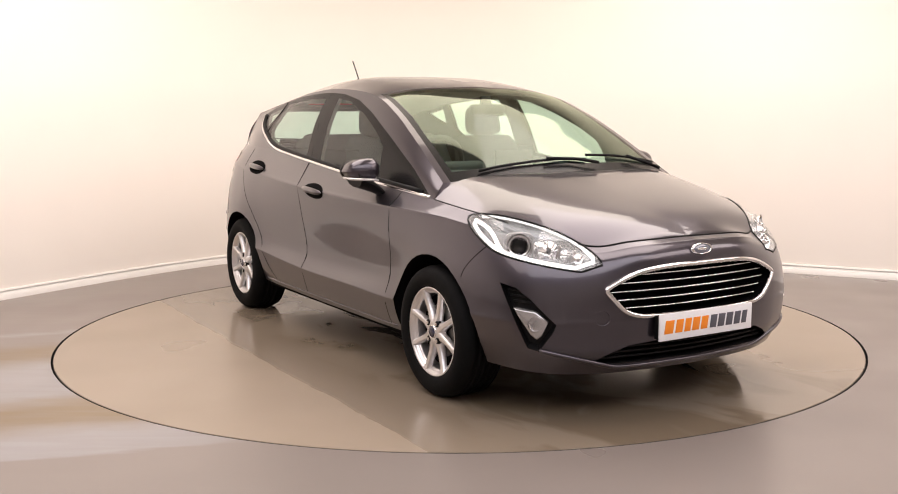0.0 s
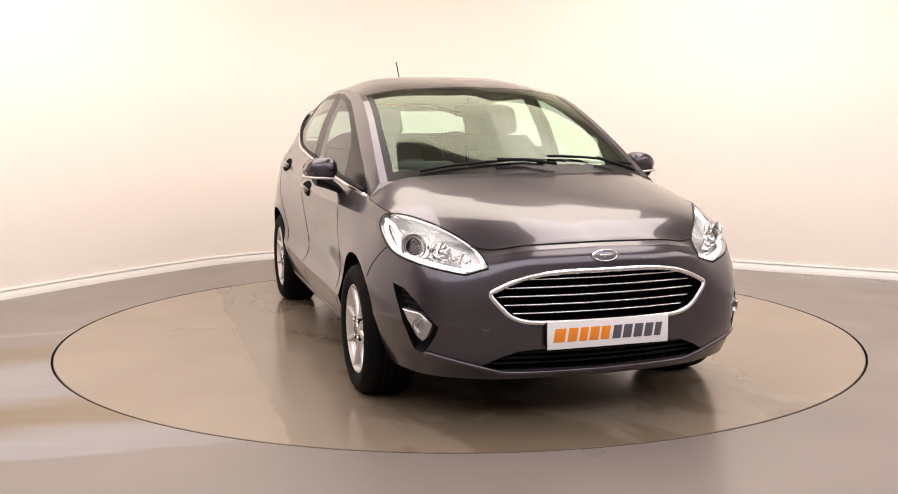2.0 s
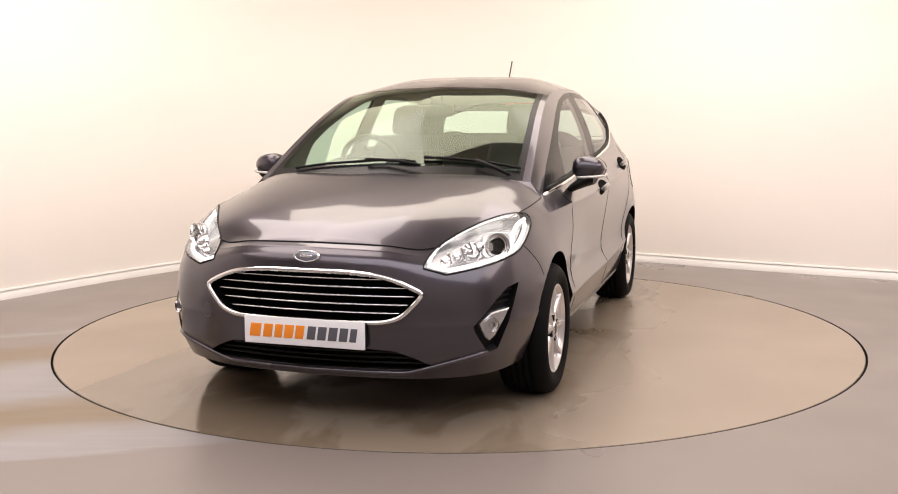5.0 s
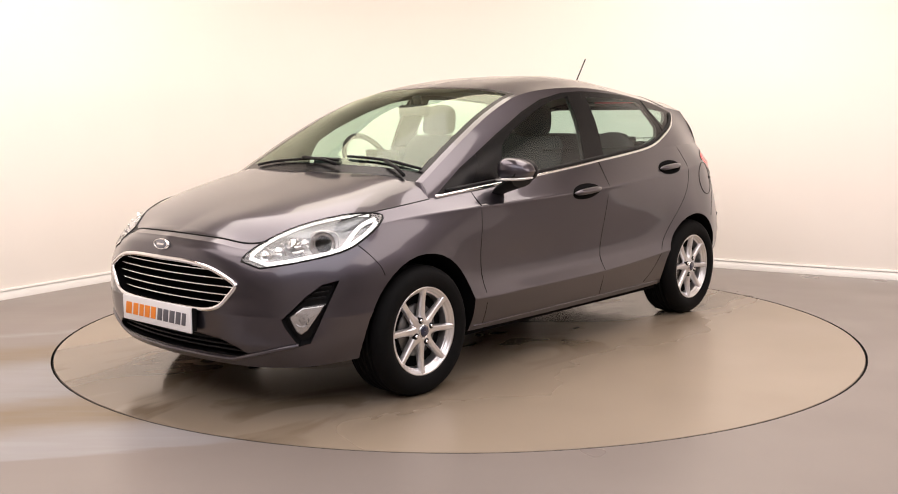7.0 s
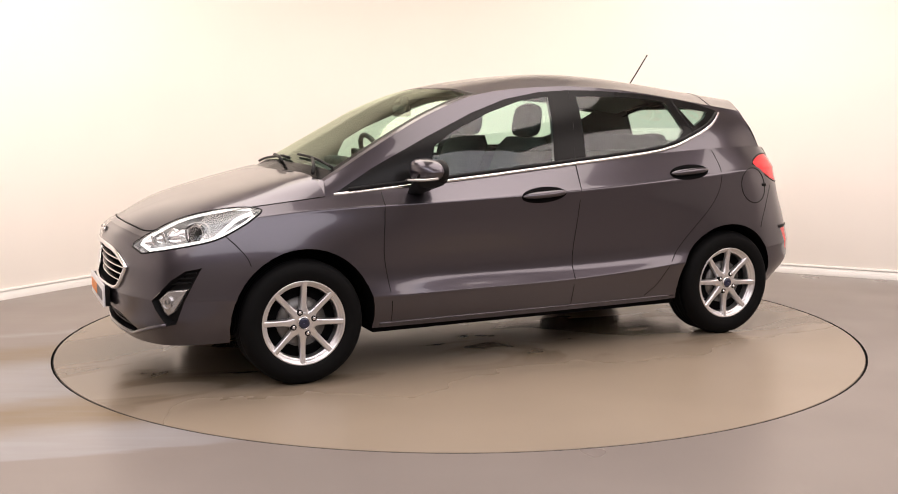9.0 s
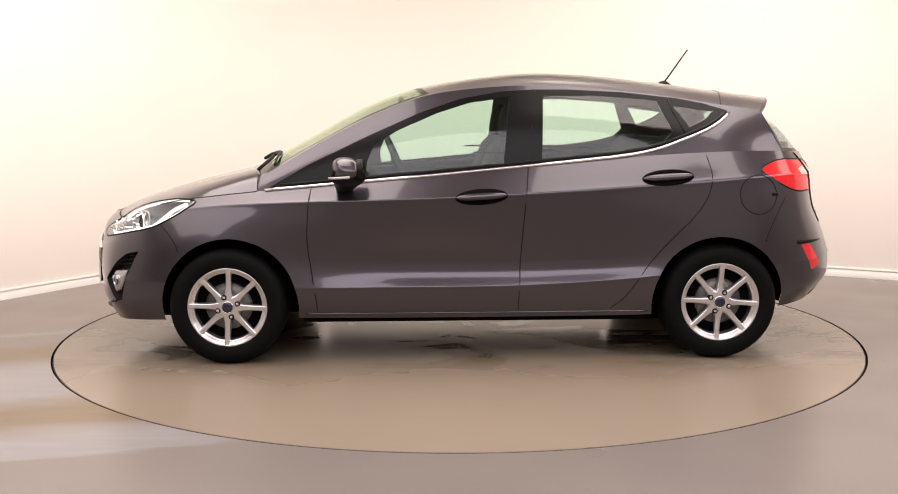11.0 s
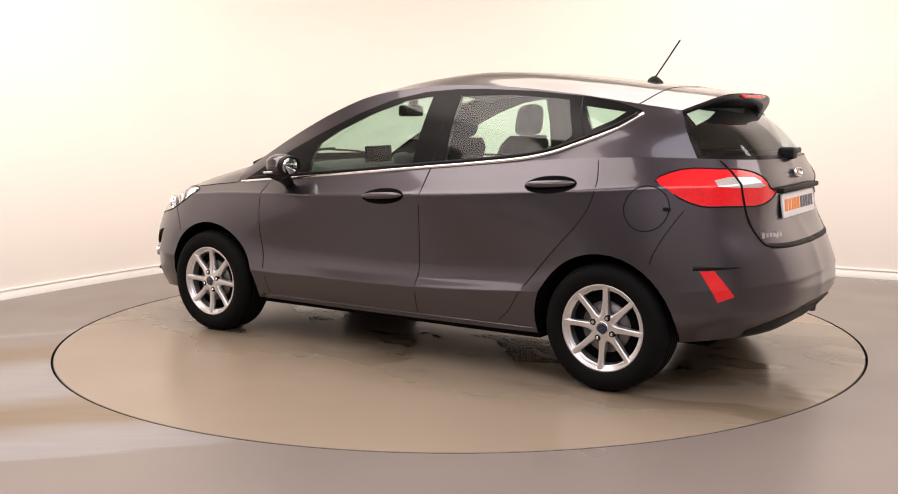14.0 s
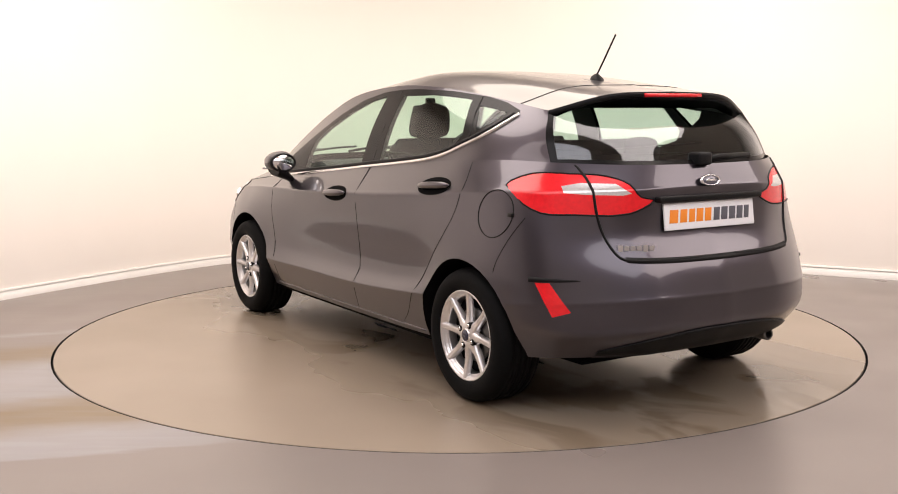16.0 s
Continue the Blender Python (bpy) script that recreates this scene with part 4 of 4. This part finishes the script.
badge(look((2.020, 0, .688), (1.0, 0, .52)), bumper_front, material("badge_grey", (0.20, 0.21, 0.25), 0.2, 0.3, coat=1.0))
badge(look((-1.858, 0, .968), (-1.0, 0, .80)), tailgate, material("badge_dark", (0.10, 0.10, 0.13), 0.2, 0.3, coat=1.0))
bm = bmesh.new()
for k in range(6):
    x0 = Vector((-1.806, .452, .714)).lerp(Vector((-1.862, .305, .709)), (k + .08) / 6)
    x1 = Vector((-1.806, .452, .714)).lerp(Vector((-1.862, .305, .709)), (k + .85) / 6)
    h = .013 if k in (0, 4) else .009
    d = Vector((-.0065, .0030, 0))
    x0, x1 = [onto(whole, p, (-.66, .75, 0)) for p in (x0, x1)]
    q = [x0 + d + Vector((0, 0, -h)), x1 + d + Vector((0, 0, -h)), x1 + d + Vector((0, 0, h)), x0 + d + Vector((0, 0, h))]
    w = [p - d * 2 for p in q]
    F = [bm.verts.new(p) for p in q + w]
    for i in ((0, 1, 2, 3), (0, 1, 5, 4), (1, 2, 6, 5), (2, 3, 7, 6), (3, 0, 4, 7)):
        bm.faces.new([F[j] for j in i])
bmesh.ops.recalc_face_normals(bm, faces=bm.faces)
part("model_mark", bm, ALLOY, tailgate, "chrome model mark as a plain bar", False)

bm = bmesh.new()
seam = ROOF[7 * NU + 1]
tube(bm, [(p[0], p[1], p[2] - .001) for p in seam] + [(p[0], -p[1], p[2] - .001) for p in seam[-2::-1]], .0035, 6)
part("shut_line", bm, BLACK, tailgate)

# ---- tail: spoiler underside, brake light, recess, diffuser ----
sp = [(p[0], p[1], p[2]) for p in ROOF[-1]]
bm = bmesh.new()
rows = []
for x, y, z in sp:
    rows.append([(x, y, z + .0005), (x - .006, y, z - .006), (x - .004, y, z - .022), (x + .03, y * .99, z - .034), (-1.485, y * .985, min(z - .04, 1.27))])
grid_mesh(bm, rows)
grid_mesh(bm, [[(x, -y, z) for x, y, z in r] for r in rows], True)
spu = part("spoiler_underside", bm, GLOSSBLACK, car)
bm = bmesh.new()
tube(bm, [(-1.634 + .03 * y * y, y, 1.3235) for y in np.linspace(-.165, .165, 9)], .0085, 8)
part("brake_light", bm, REDLENS, spu, "red high-level brake light strip")
bm = bmesh.new()
rows = []
for y in np.linspace(-.56, .56, 45):
    top = .372 - .075 * (abs(y) / .56) ** 2.5
    row = [onto(whole, (0, abs(y), z), (-1, 0, 0)) for z in np.linspace(top, .285, 7)]
    rows.append([(p.x + .002, y, p.z) for p in row[:1]] + [(p.x - .007, y, p.z) for p in row] + [(row[-1].x + .03, y, .262)])
grid_mesh(bm, rows)
part("diffuser", bm, BLACK, bumper_rear, "black plastic lower rear bumper")
bm = bmesh.new()
box(bm, -1.88, -1.80, -.30, .30, .888, .912, .006)
part("plate_recess", bm, BLACK, tailgate)
# black strip laid on the skin for the gap and the shadow in its recess
bm = bmesh.new()
rows = []
for y in np.linspace(-.47, .47, 41):
    zc = .655 + .014 * (abs(y) / .47) ** 3
    a, b, c = [onto(whole, (0, abs(y), zc + h), (-1, 0, 0)) for h in (.010, 0, -.010)]
    rows.append([(a.x + .004, y, a.z + .002), (a.x - .004, y, a.z), (b.x - .005, y, b.z), (c.x - .003, y, c.z), (c.x + .004, y, c.z - .002)])
grid_mesh(bm, rows)
part("tailgate_gap_shade", bm, BLACK, tailgate, "black strip for the shaded gap under the tailgate")
bm = bmesh.new()
lathe(bm, [(.020, 0), (.026, .002), (.028, -.01), (.028, -.14)], 20, pose(-1.86, -.40, .262, 0, -90, 0))
part("tail_pipe", bm, BRAKE, car)

# ---- roof aerial ----
bm = bmesh.new()
rows = []
for k in range(13):
    a = 2 * math.pi * k / 12
    rows.append([(-1.13 + .042 * math.cos(a) * f + dx, .022 * math.sin(a) * f, 1.397 + z) for f, z, dx in ((1.15, 0, 0), (1.0, .012, .002), (.7, .026, .006), (.30, .036, .004), (0.01, .037, .004))])
grid_mesh(bm, rows)
aer = part("aerial", bm, BLACK, car, "black rod aerial on the roof")
bm = bmesh.new()
tube(bm, [(-1.128, 0, 1.426), (-1.17, 0, 1.483), (-1.257, 0, 1.607)], .0042, 8)
part("aerial_rod", bm, BLACK, aer)

# ---- door mirrors and handles ----
for s in (1, -1):
    bm = bmesh.new()
    rows = []
    for k in range(15):
        u = k / 14
        y = .798 + .166 * u
        w = (max(0.0, 1 - abs(2 * u - 1) ** 2.6)) ** .5
        zt, zb = .975 + .074 * w * (1 - .30 * u), .975 - (.052 - .006 * u) * w
        xf, xb = .640 + .082 * w * (1 - .35 * u), .572 - .018 * u * w + .012
        ring = []
        for j in range(21):
            a = 2 * math.pi * j / 20
            cx, cz = (xf + xb) / 2, (zt + zb) / 2
            ca, sa = math.cos(a), math.sin(a)
            ring.append((cx + (xf - xb) / 2 * math.copysign(abs(ca) ** .72, ca), y * s, cz + (zt - zb) / 2 * math.copysign(abs(sa) ** .72, sa)))
        rows.append(ring)
    grid_mesh(bm, rows)
    bmesh.ops.recalc_face_normals(bm, faces=bm.faces)
    mi = part("door_mirror", bm, PAINT, car, "grey door mirror with a black foot")
    bm = bmesh.new()
    rows = []
    for k in range(9):
        u = k / 8
        cy, cz, cx = .770 + .150 * u ** 1.1, .855 + .088 * u ** .8, .665 - .04 * u
        rx, rz = .030 + .055 * u, .026 + .020 * u
        rows.append([(cx + rx * math.cos(2 * math.pi * j / 16), (cy + .012 * math.sin(2 * math.pi * j / 16)) * s, cz + rz * math.sin(2 * math.pi * j / 16)) for j in range(17)])
    grid_mesh(bm, rows)
    bm.faces.new([bm.verts.new(p) for p in rows[-1][:-1]])
    bmesh.ops.recalc_face_normals(bm, faces=bm.faces)
    part("mirror_foot", bm, BLACK, mi)
    bm = bmesh.new()
    tube(bm, [(.722, .835 * s, .935), (.726, .875 * s, .938), (.714, .925 * s, .940), (.670, .962 * s, .942), (.615, .966 * s, .946)], .0065, 8)
    part("indicator_strip", bm, WHITELENS, mi, "clear indicator strip")
    bm = bmesh.new()
    MM = pose(.566, .882 * s, .976, 0, -90, 0)
    lathe(bm, [(.001, .012), (.80, .012), (.86, .008)], 36, MM @ Matrix.Diagonal((.052, .076, 1, 1)))
    part("mirror_glass", bm, CHROME, mi, "mirror glass")
    bm = bmesh.new()
    lathe(bm, [(.84, .009), (.90, .016), (1.0, .010), (1.02, -.012), (.9, -.03)], 36, MM @ Matrix.Diagonal((.054, .078, 1, 1)))
    part("mirror_rim", bm, BLACK, mi)
    for x0, z0, doorname in ((-.030, .837, "front"), (-.970, .926, "rear")):
        rows = []
        tilt = .10
        cup = bmesh.new()
        for k in range(7):
            r = k / 6
            ring = []
            for j in range(29):
                a = 2 * math.pi * j / 28
                x, z = x0 + .132 * r * math.cos(a), z0 + .040 * r * math.sin(a) - tilt * .132 * r * math.cos(a) * .55
                p = onto(whole, (x, 0, z), (0, 1, 0))
                ring.append((p.x, (p.y + .0015) * s, p.z))
            rows.append(ring)
        grid_mesh(cup, rows)
        bmesh.ops.remove_doubles(cup, verts=cup.verts, dist=1e-5)
        h = part("handle_recess", cup, DARK, car)
        bm = bmesh.new()
        rows = []
        for k in range(19):
            u = k / 18 * 2 - 1
            w = max(.02, 1 - abs(u) ** 3.2) ** .5
            x = x0 + .126 * u
            z = z0 - tilt * .126 * u * .55
            p = onto(whole, (x, 0, z), (0, 1, 0))
            o = .010 + .020 * w
            rows.append([(p.x, (p.y + o * .55 + .014 * w * math.cos(2 * math.pi * j / 12)) * s, z + .004 + .017 * w * math.sin(2 * math.pi * j / 12)) for j in range(13)])
        grid_mesh(bm, rows)
        bmesh.ops.recalc_face_normals(bm, faces=bm.faces)
        part("door_handle", bm, PAINT, h, "grey pull handle over a dark recess")

# ---- wipers ----
def on_screen(x, y, off):
    p = whole_roof.ray_cast(Vector((x, abs(y), 3)), Vector((0, 0, -1)))
    if p[0] is None:
        return Vector((x, y, .98))
    n = p[1] if p[1].z > 0 else -p[1]
    q = p[0] + n * off
    return Vector((q.x, y, q.z))


for blade, arm in (([(1.085, y) for y in np.linspace(-.50, .13, 12)], [(1.13, .17), (1.11, .05), (1.09, -.12)]), ([(1.05 - .06 * (y - .1), y) for y in np.linspace(.16, .63, 10)], [(1.10, .60), (1.07, .52), (1.045, .42)])):
    bm = bmesh.new()
    tube(bm, [on_screen(x, y, .012) for x, y in blade], .007, 6)
    w = part("wiper", bm, BLACK, car, "black windscreen wiper")
    bm = bmesh.new()
    tube(bm, [on_screen(x, y, .026) for x, y in arm], .009, 6)
    part("wiper_arm", bm, BLACK, w)
bm = bmesh.new()
tube(bm, [(-1.806, .02, 1.045), (-1.80, -.12, 1.062), (-1.772, -.33, 1.062)], .010, 8, flat=1.4)
box(bm, -1.845, -1.775, -.03, .05, 1.03, 1.085, .012)
part("rear_wiper", bm, BLACK, car, "black rear wiper")

# ---- cabin ----
def seat(x, y, w, name, label):
    bm = bmesh.new()
    rows = []
    for k in range(13):
        u = k / 12
        z = .50 + .62 * u
        xb = x + .10 - .24 * u
        half = w * (1 - .22 * max(0, u - .35) ** 1.5) * (1 if u < .93 else .86)
        th = .075 * (1 if u < .95 else .6)
        rows.append([(xb + th * math.copysign(abs(math.cos(a)) ** .6, math.cos(a)), y + half * math.copysign(abs(math.sin(a)) ** .5, math.sin(a)), z) for a in np.linspace(0, 2 * math.pi, 21)])
    grid_mesh(bm, rows)
    bm.faces.new([bm.verts.new(p) for p in rows[-1][:-1]])
    box(bm, x - .05, x + .48, y - w, y + w, .40, .56, .05)
    st = part(name, bm, SEATCLOTH, car, label)
    return st


def headrest(st, x, y, z, w=.125, h=.19):
    bm = bmesh.new()
    rows = []
    for k in range(11):
        u = k / 10
        f = max(.03, 1 - abs(2 * u - 1) ** 4) ** .5
        rows.append([(x - .03 * u + .05 * f * math.copysign(abs(math.cos(a)) ** .7, math.cos(a)), y + (w - .02 * u) * f ** .6 * math.copysign(abs(math.sin(a)) ** .6, math.sin(a)), z + h * u) for a in np.linspace(0, 2 * math.pi, 19)])
    grid_mesh(bm, rows)
    hd = part("headrest", bm, SEATCLOTH, st)
    for dy in (-.05, .05):
        bm = bmesh.new()
        tube(bm, [(x, y + dy, z - .10), (x, y + dy, z + .02)], .006, 6)
        part("headrest_post", bm, CHROME, hd)


for y in (.36, -.36):
    st = seat(-.05, y, .235, "front_seat", "charcoal cloth front seat with headrest")
    headrest(st, -.185, y, 1.115)
st = seat(-.86, 0, .60, "rear_bench", "charcoal cloth rear bench with headrests")
for y in (.36, -.36):
    headrest(st, -1.02, y, 1.01, .12, .12)
bm = bmesh.new()
rows = []
for y in np.linspace(-.66, .66, 25):
    k = 1 - .25 * (y / .66) ** 2
    rows.append([(1.04 * k + .02, y, .945), (.88 * k, y, .975), (.72, y, .965), (.64, y, .92), (.62, y, .80), (.66, y, .55)])
grid_mesh(bm, rows)
dash = part("dashboard", bm, DASHMAT, car, "dark grey plastic dashboard")
bm = bmesh.new()
box(bm, .625, .70, -.52, -.20, .93, 1.01, .03)
part("instrument_hood", bm, DASHMAT, dash)
bm = bmesh.new()
box(bm, .64, .665, -.12, .12, .96, 1.06, .008)
part("centre_screen", bm, GLOSSBLACK, dash)
SW = pose(.42, -.36, .965, 0, -66, 0)
bm = bmesh.new()
tube(bm, [SW @ Vector((.178 * math.cos(a), .178 * math.sin(a), 0)) for a in np.linspace(0, 2 * math.pi, 33)[:-1]], .015, 8, True)
wheel_s = part("steering_wheel", bm, DASHMAT, car, "dark three-spoke steering wheel")
bm = bmesh.new()
box(bm, -.05, .05, -.07, .07, -.03, .02, .02, SW)
for a in (90, -90, 180):
    box(bm, .03, .17, -.018, .018, -.008, .008, .004, SW @ pose(0, 0, 0, 0, 0, a))
part("steering_boss", bm, DASHMAT, wheel_s)
bm = bmesh.new()
box(bm, .385, .42, -.11, .11, 1.235, 1.30, .018)
box(bm, .37, .40, -.03, .03, 1.29, 1.345, .01)
part("inside_mirror", bm, GLOSSBLACK, car, "dark inside mirror behind the windscreen")
bm = bmesh.new()
grid_mesh(bm, [[(p[0], p[1] * .97, p[2] - .028) for p in row] for row in ROOF[3 * NU:8 * NU - 3]])
grid_mesh(bm, [[(p[0], -p[1] * .97, p[2] - .028) for p in row] for row in ROOF[3 * NU:8 * NU - 3]], True)
part("headlining", bm, HEADLINER, car)
bm = bmesh.new()
box(bm, -.86, .86, -.72, .72, .34, .37, .004)
box(bm, -1.62, -.86, -.46, .46, .34, .37, .004)
part("cabin_floor", bm, DARK, car)
bm = bmesh.new()
box(bm, -1.70, -1.08, -.56, .56, .985, 1.005, .006)
part("parcel_shelf", bm, DARK, car)
for s in (1, -1):
    bm = bmesh.new()
    ids = [i for i in range(5 * NS, 12 * NS) if -1.58 < SKIN[i][0][0] < 1.04]
    low = [.67 if min(abs(SKIN[i][0][0] - 1.236), abs(SKIN[i][0][0] + 1.238)) < .37 else .30 for i in range(len(SKIN))]
    grid_mesh(bm, [[(p[0], (p[1] - .055) * s, min(max(p[2], low[i]), BELT[i][2] - .012)) for p in SKIN[i][NL:]] + [(BELT[i][0], (BELT[i][1] - .012) * s, BELT[i][2] - .006)] for i in ids])
    part("door_card", bm, DASHMAT, car)


def motions():
    turn = [(0.0, -58.334), (0.5, -59.224), (1.0, -61.944), (1.5, -66.064)] + [(t / 2, -48.512 - 11.789 * t / 2) for t in range(4, 33)]
    walk(turntable, [(t, pose(0, 0, 0, 0, 0, a)) for t, a in turn])
    walk(car, [(t, pose(0, 0, 0, 0, 0, a) @ pose(*CO, 0)) for t, a in turn])


motions()
